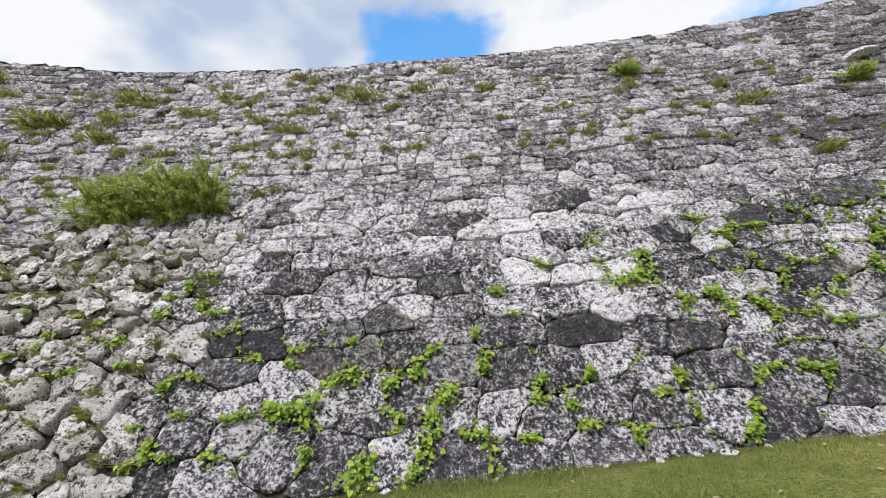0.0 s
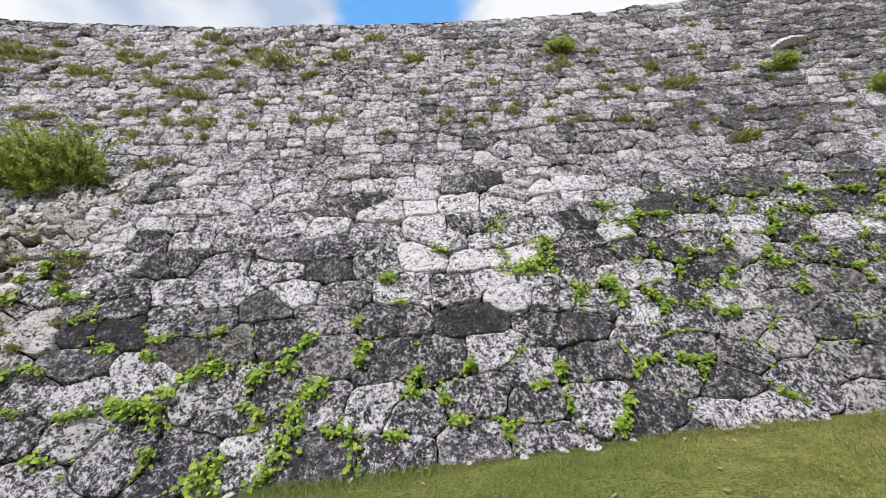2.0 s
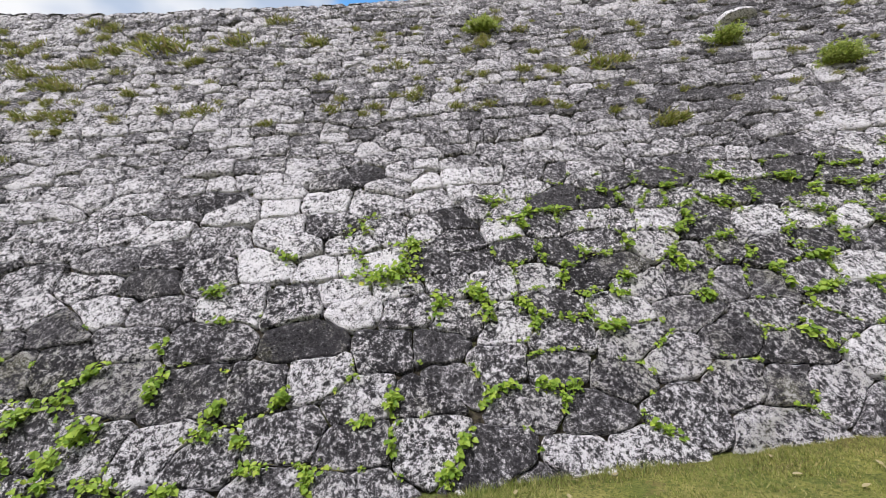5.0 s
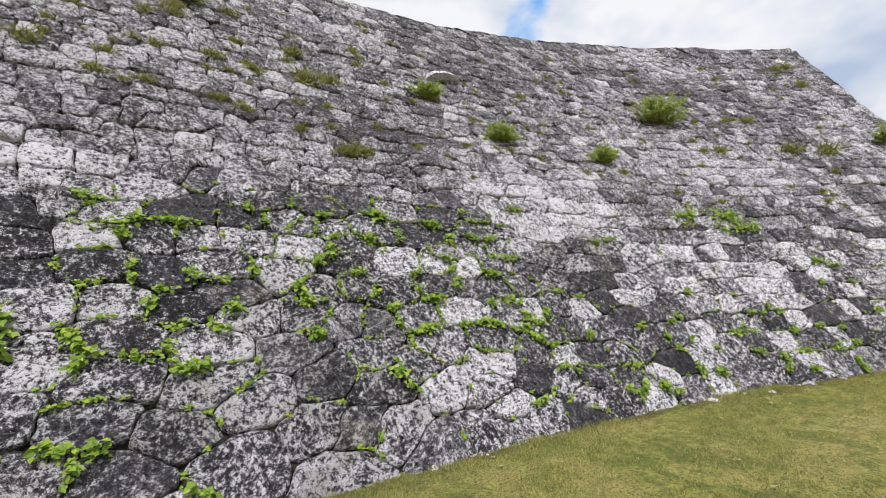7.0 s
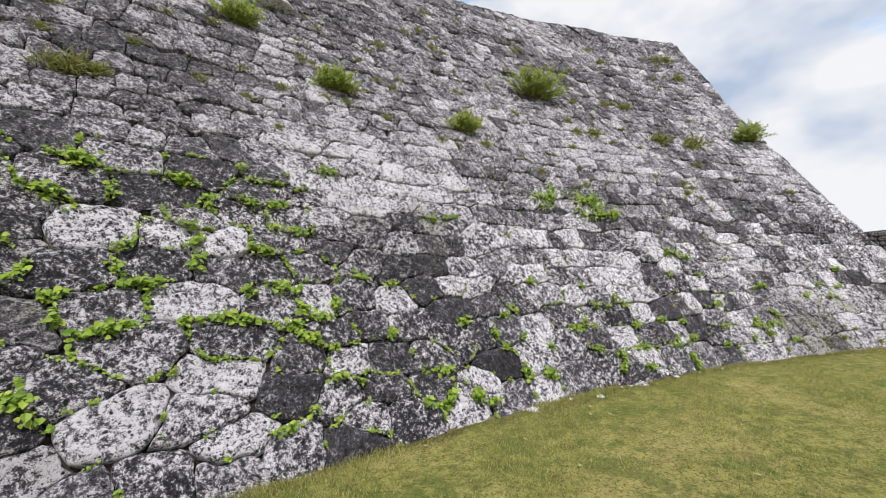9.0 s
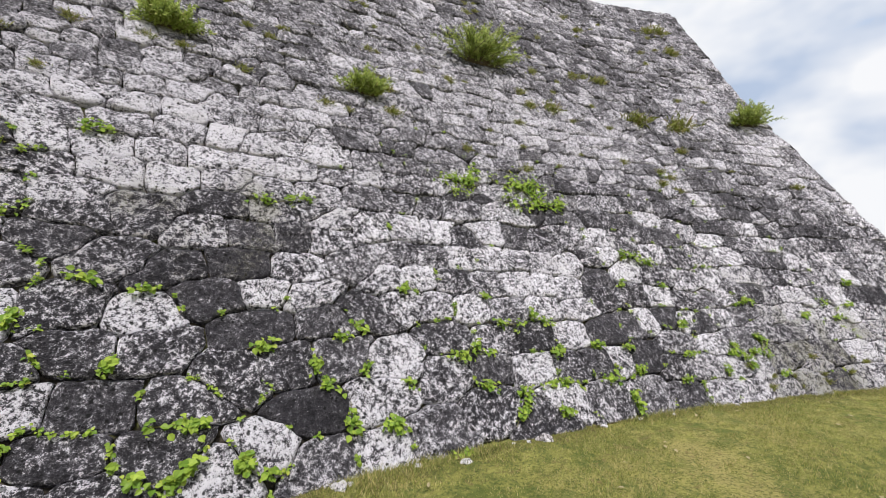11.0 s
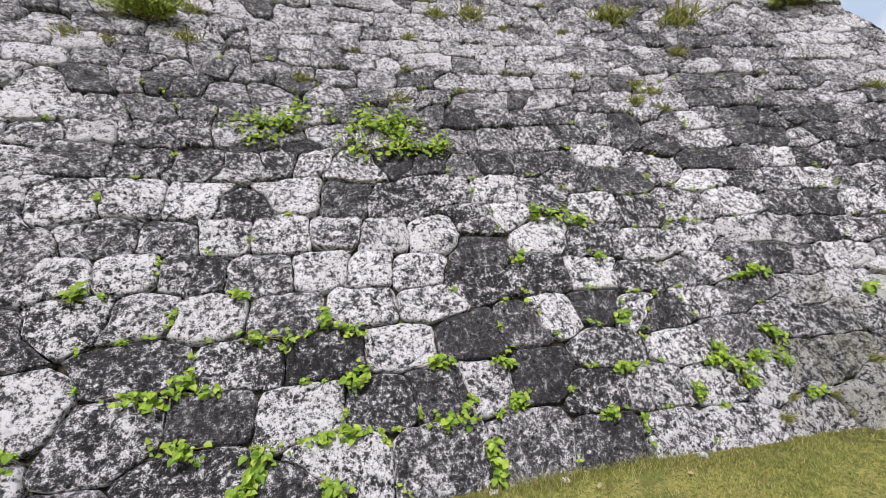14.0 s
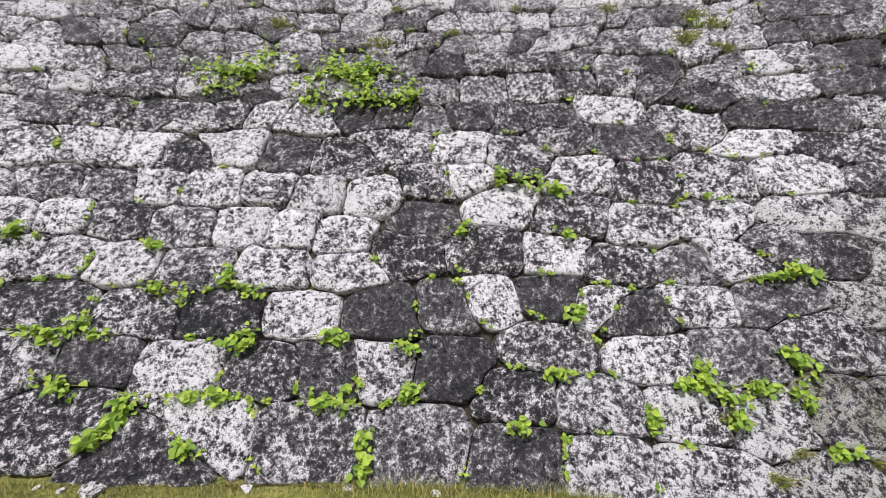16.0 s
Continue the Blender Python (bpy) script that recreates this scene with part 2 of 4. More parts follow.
def wall_y(x, z):
    """The wall's face: curved in plan and battered."""
    a, b = x / 10, z / 5
    y = 3.5168 + a * (0.5246 + a * (0.1552 + a * (-0.7744 + 0.0792 * a)))
    y += b * (3.1733 - 0.12 * a + 0.0996 * a * a) + b * b * (-0.1556 + 0.07 * a)
    if x < -4:
        y -= 0.05 * (x + 4) ** 2
    return y


def wall_normal(x, z):
    n = Vector(((wall_y(x + 0.1, z) - wall_y(x - 0.1, z)) / 0.2, -1, (wall_y(x, z + 0.1) - wall_y(x, z - 0.1)) / 0.2))
    return n.normalized()


def on_wall(x, z, out=0.0):
    return Vector((x, wall_y(x, z), z)) + out * wall_normal(x, z)


_tops = ((-13, 8.7), (-8, 8.15), (-5, 7.8), (-1.3, 7.5), (2, 7.68), (5.4, 7.94), (8.3, 8.3), (10, 8.5), (12.8, 8.98), (15, 9.4), (17.5, 9.7), (20, 9.93), (23, 9.95))


def wall_top(x):
    return float(np.interp(x, [a for a, _ in _tops], [b for _, b in _tops]))


def wall_end(z):
    """Where the face ends in an arris, at a height."""
    return RIGHT + 0.2 * max(0.0, z - 6.0)


_xs = np.linspace(LEFT, RIGHT + 1, 400)
_ys = np.array([wall_y(x, 1.5) for x in _xs])
_us = np.r_[0, np.cumsum(np.hypot(np.diff(_xs), np.diff(_ys)))]


def lean(x):
    """How far upright joints lean along the wall for a metre of height, so that they stand square to the courses."""
    a = (wall_y(x + 0.1, 1.5) - wall_y(x - 0.1, 1.5)) / 0.2
    b = (wall_y(x, 1.6) - wall_y(x, 1.4)) / 0.2
    return -a * b / (1 + a * a) * min(1.0, max(0.0, (RIGHT - x) / 4.5))


_leans = np.array([lean(x) for x in _xs])


def x_of(u, z=0.7):
    x = float(np.interp(u, _us, _xs))
    return x + float(np.interp(x, _xs, _leans)) * (min(z, 4.5) - 0.7)


def u_of(x, z=0.7):
    foot = x
    for _ in range(5):
        foot = x - float(np.interp(foot, _xs, _leans)) * (min(z, 4.5) - 0.7)
    return float(np.interp(foot, _xs, _us))


STONES_A = [
    (-2.18, 0.95, 0.4), (-1.88, 1.13, 0.3), (-1.71, 0.85, 0.5), (-1.71, 2.5, 0.25), (-1.22, 2.49, 0.5), (-1.21, 0.4, 0.3), (-1.2, 0.96, 0.65), (-1.1, 1.8, 0.5), (-1.08, 1.53, 0.25), (-0.86, 1.15, 0.25),
    (-0.77, 2.06, 0.25), (-0.61, 3.19, 0.6), (-0.58, 2.53, 0.4), (-0.57, 1.75, 0.55), (-0.54, 0.33, 0.2), (-0.42, 0.74, 0.4), (-0.4, 1.22, 0.3), (-0.15, 1.54, 0.35), (-0.08, 0.29, 0.4), (-0.08, 2, 0.4),
    (0.01, 1.24, 0.2), (0.04, 2.22, 0.35), (0.07, 2.65, 0.5), (0.19, 0.68, 0.2), (0.22, 1.68, 0.6), (0.38, 2.58, 0.6), (0.44, 2.85, 0.3), (0.5, 0.19, 0.3), (0.5, 1.39, 0.5), (0.53, 0.55, 0.4),
]
STONES_B = [
    (0.55, 1.94, 0.2), (0.57, 1.02, 0.4), (0.61, 2.25, 0.4), (0.62, 1.64, 0.35), (0.92, 2.96, 0.15), (1.03, 0.48, 0.5), (1.04, 1.98, 0.3), (1.06, 2.39, 0.3), (1.23, 0.9, 0.12), (1.27, 0.12, 0.3),
    (1.27, 1.32, 0.3), (1.41, 0.37, 0.3), (1.43, 1.61, 0.5), (1.78, 0.88, 0.15), (1.9, 2.23, 0.68), (1.91, 0.12, 0.4), (1.98, 1.59, 0.5), (2.06, 0.5, 0.4), (2.17, 1.24, 0.12), (2.27, 3.17, 0.15),
    (2.28, 0.89, 0.5), (2.3, 2.46, 0.15), (2.66, 0.35, 0.25), (2.67, 0.71, 0.45), (2.72, 3.24, 0.12), (2.77, 2.76, 0.5), (2.97, 1.04, 0.2), (2.99, 2.34, 0.5), (3.01, 1.65, 0.55), (3.19, 0.35, 0.35),
]
STONES_C = [
    (3.23, 0.65, 0.15), (3.32, 1.04, 0.15), (3.37, 2.32, 0.65), (3.42, 1.89, 0.15), (3.48, 0.73, 0.3), (3.6, 1.65, 0.35), (3.62, 1.3, 0.35), (3.76, 2.43, 0.1), (3.77, 2.15, 0.12), (3.84, 1.88, 0.2),
    (3.91, 0.82, 0.4), (4.02, 1.63, 0.5), (4.08, 2.5, 0.4), (4.1, 1.19, 0.75), (4.12, 0.5, 0.35), (4.3, 2.46, 0.4), (4.34, 1.97, 0.1), (4.45, 0.74, 0.3), (4.54, 1.64, 0.5), (4.58, 1.03, 0.35),
    (4.59, 1.31, 0.3), (4.66, 0.41, 0.35), (4.7, 2.8, 0.7), (4.86, 1.86, 0.2), (4.97, 0.59, 0.3), (5.01, 1.56, 0.15), (5.03, 2.57, 0.15), (5.27, 1.21, 0.72), (5.41, 0.32, 0.35), (5.54, 0.74, 0.4),
]
STONES_D = [
    (5.58, 2.28, 0.5), (5.73, 2.77, 0.3), (5.91, 1.1, 0.3), (6, 1.88, 0.6), (6.06, 0.47, 0.5), (6.13, 1.43, 0.3), (6.19, 0.12, 0.6), (6.2, 2.19, 0.6), (6.21, 0.86, 0.2), (6.3, 1.74, 0.35),
    (6.43, 0.41, 0.25), (6.47, 1.33, 0.35), (6.51, 2.45, 0.5), (6.67, 0.71, 0.12), (6.68, 1.75, 0.4), (6.7, 1.01, 0.35), (6.76, 2.25, 0.25), (6.77, 0.34, 0.5), (6.85, 1.3, 0.35), (6.88, 2.93, 0.12),
    (7.07, 2.47, 0.3), (7.11, 1.64, 0.2), (7.13, 0.87, 0.25), (7.19, 0.14, 0.3), (7.3, 1.35, 0.35), (7.33, 2.06, 0.5), (7.48, 0.62, 0.6), (7.49, 1.04, 0.35), (7.61, 0.15, 0.35), (7.81, 1.7, 0.25),
]
STONES_E = [
    (7.83, 2.47, 0.12), (7.91, 0.57, 0.5), (8.07, 0.13, 0.4), (8.07, 0.79, 0.6), (8.17, 0.31, 0.72), (8.2, 2.75, 0.12), (8.23, 1.64, 0.3), (8.29, 1.03, 0.35), (8.49, 2.27, 0.3), (8.51, 0.18, 0.5),
    (8.71, 0.58, 0.2), (8.72, 1.34, 0.5), (8.72, 1.7, 0.25), (8.84, 0.85, 0.25), (8.85, 1.99, 0.35), (9.05, 0.48, 0.35), (9.06, 0.12, 0.15), (9.06, 1.73, 0.3), (9.09, 1.37, 0.78), (9.19, 0.98, 0.3),
    (9.25, 0.79, 0.5), (9.31, 0.29, 0.5), (9.46, 1.92, 0.18), (9.52, 1.37, 0.15), (9.57, 0.48, 0.2), (9.57, 2.1, 0.3), (9.65, 1.11, 0.25), (9.69, 0.23, 0.15), (9.72, 0.73, 0.18), (9.84, 1.78, 0.35),
]
STONES_F = [
    (10.01, 1.31, 0.55), (10.04, 2.15, 0.3), (10.06, 1.06, 0.3), (10.09, 0.42, 0.2), (10.2, 1.68, 0.06), (10.26, 0.7, 0.35), (10.43, 0.25, 0.65), (10.46, 2.03, 0.4), (10.51, 1.45, 0.15), (10.58, 0.84, 0.1),
    (10.77, 1.75, 0.1), (10.78, 0.31, 0.6), (10.83, 1.18, 0.12), (10.96, 1.49, 0.5), (11.01, 0.89, 0.12), (11.15, 0.48, 0.08), (11.27, 1.7, 0.4), (11.32, 1.46, 0.45), (11.49, 1.2, 0.25), (11.53, 0.9, 0.35),
    (11.82, 1.27, 0.2), (12.22, 2.19, 0.4), (12.28, 1.63, 0.5), (12.38, 1.36, 0.4), (12.48, 1.92, 0.35), (12.59, 0.65, 0.45), (12.62, 1.64, 0.5), (12.65, 2.22, 0.5), (12.72, 1.34, 0.48), (12.73, 1, 0.2),
]
STONES_G = [
    (12.95, 1.89, 0.3), (12.99, 0.37, 0.3), (13.07, 1.6, 0.25), (13.11, 0.65, 0.18), (13.14, 2.2, 0.6), (13.16, 1.28, 0.6), (13.3, 1.9, 0.6), (13.33, 0.97, 0.33), (13.47, 2.17, 0.25), (13.51, 1.56, 0.38),
    (13.67, 1.26, 0.4), (13.68, 0.6, 0.78), (13.75, 1.9, 0.55), (13.87, 0.31, 0.7), (13.89, 2.25, 0.65), (13.93, 0.95, 0.15), (14.04, 1.57, 0.65), (14.21, 1.91, 0.4), (14.26, 1.27, 0.72), (14.27, 0.58, 0.18),
    (14.35, 2.22, 0.2), (14.37, 1.54, 0.6), (14.46, 0.97, 0.65), (14.54, 0.28, 0.3), (14.62, 1.88, 0.55), (14.67, 0.6, 0.2), (14.78, 1.52, 0.58), (14.82, 1.26, 0.6), (14.83, 2.19, 0.25), (15.01, 0.61, 0.6),
]
STONES_H = [
    (15.07, 1.86, 0.6), (15.09, 1, 0.1), (15.24, 0.24, 0.4), (15.26, 1.4, 0.15), (15.33, 2.36, 0.4), (15.48, 1.71, 0.2), (15.49, 0.63, 0.13), (15.55, 1.05, 0.3), (15.6, 1.99, 0.3), (15.83, 2.01, 0.6),
    (15.85, 1.08, 0.7), (15.86, 0.17, 0.25), (15.86, 2.32, 0.55), (15.9, 0.48, 0.22), (15.92, 1.43, 0.15), (16.08, 1.83, 0.65), (16.22, 0.81, 0.3), (16.31, 1.13, 0.22), (16.36, 2.26, 0.3), (16.38, 0.15, 0.4),
    (16.44, 0.45, 0.45), (16.45, 1.43, 0.62), (16.63, 1.71, 0.13), (16.64, 1.07, 0.65), (16.81, 2.11, 0.45), (16.86, 1.02, 0.2), (16.86, 1.37, 0.2), (16.87, 0.75, 0.7), (16.89, 0.14, 0.5), (17, 0.44, 0.5),
]
STONES_I = [
    (17.14, 1.67, 0.5), (17.3, 1.12, 0.5), (17.31, 2.04, 0.25), (17.31, 2.43, 0.35), (17.37, 1.38, 0.35), (17.4, 0.77, 0.4), (17.44, 0.44, 0.5), (17.68, 1.42, 0.5), (17.69, 1.74, 0.4), (17.85, 1.15, 0.3),
    (17.86, 2.09, 0.45), (17.91, 2.61, 0.5), (18, 0.94, 0.4), (18.02, 1.55, 0.35), (18.33, 2.44, 0.55), (18.45, 2.16, 0.6), (19.21, 2.41, 0.45),
]
NOTED = STONES_A + STONES_B + STONES_C + STONES_D + STONES_E + STONES_F + STONES_G + STONES_H + STONES_I


def rubble(x, z):
    """How far a place lies in the broken stretch of the face, 0 to 1."""
    edge = (-2.3 if z > 1.3 else -2.75) + 0.35 * math.sin(z * 2.1) + 0.2 * math.sin(z * 5.3)
    a = min(1.0, max(0.0, (edge - x) / 0.5))
    b = min(1.0, max(0.0, (3.45 + 0.2 * math.sin(x * 2.3) - z) / 0.4))
    c = min(1.0, max(0.0, (x + 9.5) / 1.5))
    return a * b * c


def bell(v, mid, width):
    return math.exp(-(((v - mid) / width) ** 2))


def wave(*v):
    return noise.noise(Vector(v))


def course_table():
    zs = [-0.02]
    while zs[-1] < 8.5:
        h = float(np.interp(zs[-1], (0, 1.6, 3, 5, 8.5), (0.34, 0.29, 0.26, 0.22, 0.20)))
        zs.append(zs[-1] + h * random.uniform(0.85, 1.15))
    return [z * 8.5 / zs[-1] for z in zs]


COURSES = course_table()


def course_line(k, u):
    """The height of a course at a length along the wall."""
    z = COURSES[min(k, len(COURSES) - 1)]
    x = x_of(u, z)
    lift = (wall_top(x) / 8.5 - 1) * (z / 8.5) ** 2 * 8.5
    return z + lift + (0.36 - 0.016 * z) * (0.36 * wave(u * 0.5, k * 7.3, 1.7) + 0.24 * wave(u * 1.9, k * 3.1, 5.2))


SQUASH = 0.56  # lengths along the wall count less than heights, so that stones lie flat in courses


def stone_seeds():
    """The middle of every stone as (u, z, tone or None): noted stones first, rows of others around them."""
    seeds = [(u_of(x, z), z, tone) for x, z, tone in NOTED]
    taken = collections.defaultdict(list)
    for u, z, _ in seeds:
        taken[int(u)].append((u, z))
    end = u_of(RIGHT)
    for k in range(len(COURSES) - 1):
        u = random.uniform(0.0, 0.3)
        while u < end:
            zm = COURSES[k]
            mean = float(np.interp(zm, (0, 0.4, 2, 4, 8.5), (0.56, 0.46, 0.40, 0.30, 0.26)))
            w = mean * random.choice((0.6, 0.8, 0.95, 1.1, 1.25, 1.5)) * random.uniform(0.9, 1.1)
            c = u + w / 2
            if c > end - 0.08:
                break
            lo, hi = course_line(k, c), course_line(k + 1, c)
            h = hi - lo
            x = x_of(c, zm)
            broken = rubble(x, zm)
            last = k == len(COURSES) - 2
            z = (lo + hi) / 2 + (0.0 if last else h * random.gauss(0, 0.07 + 0.12 * broken))
            free = all(((c - a) * SQUASH) ** 2 + (z - b) ** 2 > 0.23 ** 2 for i in (-1, 0, 1) for a, b in taken[int(c) + i])
            if free:
                seeds.append((c, z, None))
                if random.random() < 0.07 + 0.5 * broken and k < len(COURSES) - 3:
                    seeds.append((c + w * random.choice((-0.42, 0.42)), z + h * random.choice((-0.36, 0.36)), None))
            u += w
    seeds += [(float(u), -0.30, "cut") for u in np.arange(0, end, 0.5)]
    return seeds


def lay_stones():
    """Fit the stones to each other: each takes the face nearest to its middle, by a measure that favours squared blocks. Gives (outline, middle, tone)."""
    seeds = stone_seeds()
    flat = np.array([(u * SQUASH, z) for u, z, _ in seeds])
    cells = collections.defaultdict(list)
    for i, (p, q) in enumerate(flat):
        cells[int(p // 0.4), int(q // 0.4)].append(i)
    turns = np.linspace(0, 2 * math.pi, 60, endpoint=False)
    ways = np.stack([np.cos(turns), np.sin(turns)], 1)
    own = (ways ** 4).sum(1)
    end, laid = u_of(RIGHT), []
    for i, (u, z, tone) in enumerate(seeds):
        if tone == "cut":
            continue
        a, b = int(flat[i, 0] // 0.4), int(flat[i, 1] // 0.4)
        near = np.array([j for p in (-2, -1, 0, 1, 2) for q in (-2, -1, 0, 1, 2) for j in cells.get((a + p, b + q), ()) if j != i])
        off = flat[near] - flat[i]
        off = off[np.argsort((off ** 2).sum(1))[:18]]
        lo, hi = np.zeros(len(turns)), np.full(len(turns), 0.45)
        for _ in range(9):
            r = (lo + hi) / 2
            gap = (ways * r[:, None])[:, None, :] - off[None]
            gap *= gap
            gap *= gap
            inside = gap.sum(2).min(1) > own * r ** 4
            lo, hi = np.where(inside, r, lo), np.where(inside, hi, r)
        ring = [Vector((min(end, u + float(w[0] * r) / SQUASH), z + float(w[1] * r))) for w, r in zip(ways, lo)]
        if z > 6.5:
            ring = [Vector((p.x, min(p.y, course_line(len(COURSES) - 1, p.x)))) for p in ring]
        if max(p.y for p in ring) - min(p.y for p in ring) > 0.15:
            laid.append((ring, Vector((u, z)), tone))
    return laid


def warp(p):
    """Joints are never straight: a slow wander and a small one, the same for the stones on either side."""
    a = Vector((p.x * 2.3, p.y * 2.9, 4.4))
    b = Vector((p.x * 8.0, p.y * 8.0, 9.9))
    return Vector((p.x + 0.035 * noise.noise(a) + 0.016 * noise.noise(b), p.y + 0.030 * noise.noise(a + Vector((7, 3, 1))) + 0.014 * noise.noise(b + Vector((2, 9, 5)))))


def rounded(ring, gap, wear, count):
    """The outline of a stone inside its place: drawn in by the joint, its corners worn, at even steps."""
    mid = sum(ring, Vector((0, 0))) / len(ring)
    pts = []
    for i, p in enumerate(ring):
        p = p.lerp((ring[i - 2] + ring[(i + 2) % len(ring)]) / 2, wear)
        way = mid - p
        pts.append(p + way.normalized() * min(gap, 0.3 * way.length))
    lengths = [(pts[i] - pts[i - 1]).length for i in range(len(pts))]
    total, out, i, run = sum(lengths), [], 0, 0.0
    for s in range(count):
        want = total * s / count
        while i < len(pts) - 1 and run + lengths[i] < want:
            run += lengths[i]
            i += 1
        t = (want - run) / max(1e-6, lengths[i])
        out.append(pts[i - 1].lerp(pts[i], min(1.0, t)))
    return out


def stone_tone(um, xm, z, upper):
    drift = 0.375 + 0.035 * upper + (1 - 0.5 * upper) * (0.30 * wave(um * 0.28, z * 0.45, 3.3) + 0.22 * wave(um * 0.8, z * 0.9, 8.3)) + 0.16 * bell(xm, -1.5, 2.2) * bell(z, 2.9, 0.8)
    drift += upper * (0.04 if xm < 3 else 0.04 - 0.035 * min(4.0, xm - 3)) + 0.14 * bell(xm, 16.5, 4.0) * bell(z, 4.2, 1.0) + 0.17 * bell(xm, 10.3, 1.8) * bell(z, 2.8, 0.7)
    drift += 0.12 * bell(xm, -0.5, 2.5) * bell(z, 2.0, 1.0) + 0.08 * bell(xm, 5.5, 3.0) * bell(z, 0.2, 0.7) + 0.06 * bell(xm, 18.0, 1.4) * bell(z, 1.0, 1.4)
    return min(0.8, max(0.10, drift + random.gauss(0, 0.10)))


def stone_shape(stone):
    """Vertices, faces and surface values of one stone."""
    poly, _, tone = stone
    mid = sum(poly, Vector((0, 0))) / len(poly)
    um, z = mid.x, mid.y
    xm = x_of(um, z)
    rub = rubble(xm, z)
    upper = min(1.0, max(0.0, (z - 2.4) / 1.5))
    close = z < 3.0 and xm > -4
    count = 30 if close else 18
    gap = random.uniform(-0.001, 0.005) + 0.02 * rub * random.random()
    outline = [warp(p) for p in rounded(poly, gap, random.choice((0.0, 0.1, 0.2, 0.4)), count)]
    outline = [p.lerp(mid, max(-0.01, 0.05 * wave(p.x * 21, p.y * 21, um) + random.gauss(0, 0.008))) for p in outline]
    mid = sum(outline, Vector((0, 0))) / count
    reach = sum((p - mid).length for p in outline) / count
    proud = random.gauss(0.004, 0.012) + rub * random.uniform(-0.08, 0.08)
    tilt = Vector((random.gauss(0, 0.03), random.gauss(0, 0.04))) * (1 + 2.5 * rub)
    edge, drop = random.uniform(0.018, 0.038), random.uniform(0.020, 0.042)
    rough = random.uniform(0.7, 1.3) * (1 + 2.0 * rub)
    shares = (0.0, 0.06, 0.15, 0.29, 0.44, 0.60, 0.78) if close else (0.0, 0.10, 0.30, 0.6)
    verts, rims = [], []

    def add(p, depth, rim):
        x = x_of(p.x, p.y)
        x += (wall_end(p.y) - RIGHT) * max(0.0, (x - 19.5) / (RIGHT - 19.5))
        verts.append(on_wall(x, p.y, depth + tilt.dot(p - mid)))
        rims.append(rim)

    def relief(p, inward):
        q = Vector((p.x, p.y, 0.0))
        fall = max(0.0, 1 - inward / edge)
        bumps = 0.024 * noise.noise(q * 7 + Vector((0, 0, um))) + 0.020 * noise.noise(q * 17) + 0.014 * noise.noise(q * 37)
        return proud - drop * fall * fall + rough * bumps

    for p in outline:
        add(p, -0.13, 1.0)
    for share in shares:
        for p in outline:
            q = p.lerp(mid, share)
            inward = share * (p - mid).length
            add(q, relief(q, inward), max(0.0, 1 - inward / 0.07))
    add(mid, relief(mid, 0.3), 0.0)
    n, faces = count, []
    for r in range(len(shares)):
        for i in range(n):
            j = (i + 1) % n
            faces.append((r * n + i, r * n + j, (r + 1) * n + j, (r + 1) * n + i))
    last = len(shares) * n
    faces += [(last + i, last + (i + 1) % n, last + n) for i in range(n)]
    tone = stone_tone(um, xm, z, upper) if tone is None else min(0.53, 0.40 + (tone - 0.42) * 0.72 + random.gauss(0, 0.03))
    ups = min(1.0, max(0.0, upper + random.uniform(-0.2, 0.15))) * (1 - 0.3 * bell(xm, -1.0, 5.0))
    moss = max(0.0, min(1.0, 0.08 + 1.2 * wave(um * 0.33, z * 0.6, 21.0) + random.uniform(-0.3, 0.3))) * (0.35 + 0.65 * (1 - upper))
    moss = min(1.0, moss + 0.7 * rub + (0.6 * bell(xm, 18.3, 1.2) if z < 0.7 else 0.0))
    tone += rub * (random.uniform(0.45, 0.75) - tone)
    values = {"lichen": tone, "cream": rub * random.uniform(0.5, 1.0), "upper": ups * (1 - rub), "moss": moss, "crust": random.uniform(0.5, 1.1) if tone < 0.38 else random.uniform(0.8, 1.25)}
    return verts, faces, rims, values, xm, z


def stone_mesh(name, shapes, centre, smooth=True):
    """One mesh of one or many stones, with their surface values."""
    verts, faces, cols = [], [], {key: [] for key in ("lichen", "cream", "upper", "moss", "crust", "rim")}
    for v, f, rims, values, _, _ in shapes:
        o = len(verts)
        verts += [tuple(p - centre) for p in v]
        faces += [tuple(i + o for i in face) for face in f]
        for key, value in values.items():
            cols[key] += [value] * len(v)
        cols["rim"] += rims
    me = bpy.data.meshes.new(name)
    me.from_pydata(verts, [], faces)
    for key, value in cols.items():
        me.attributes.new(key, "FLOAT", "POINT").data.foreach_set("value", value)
    me.polygons.foreach_set("use_smooth", [smooth] * len(me.polygons))
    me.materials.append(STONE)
    me.update()
    return me


def mesh_object(name, verts, faces, material, parent=None, label="", smooth=False):
    me = bpy.data.meshes.new(name)
    me.from_pydata([tuple(v) for v in verts], [], faces)
    me.materials.append(material)
    if smooth:
        me.polygons.foreach_set("use_smooth", [True] * len(me.polygons))
    me.update()
    ob = new(name, me)
    if parent:
        ob.parent = parent
    if label:
        tagged(ob, label)
    return ob


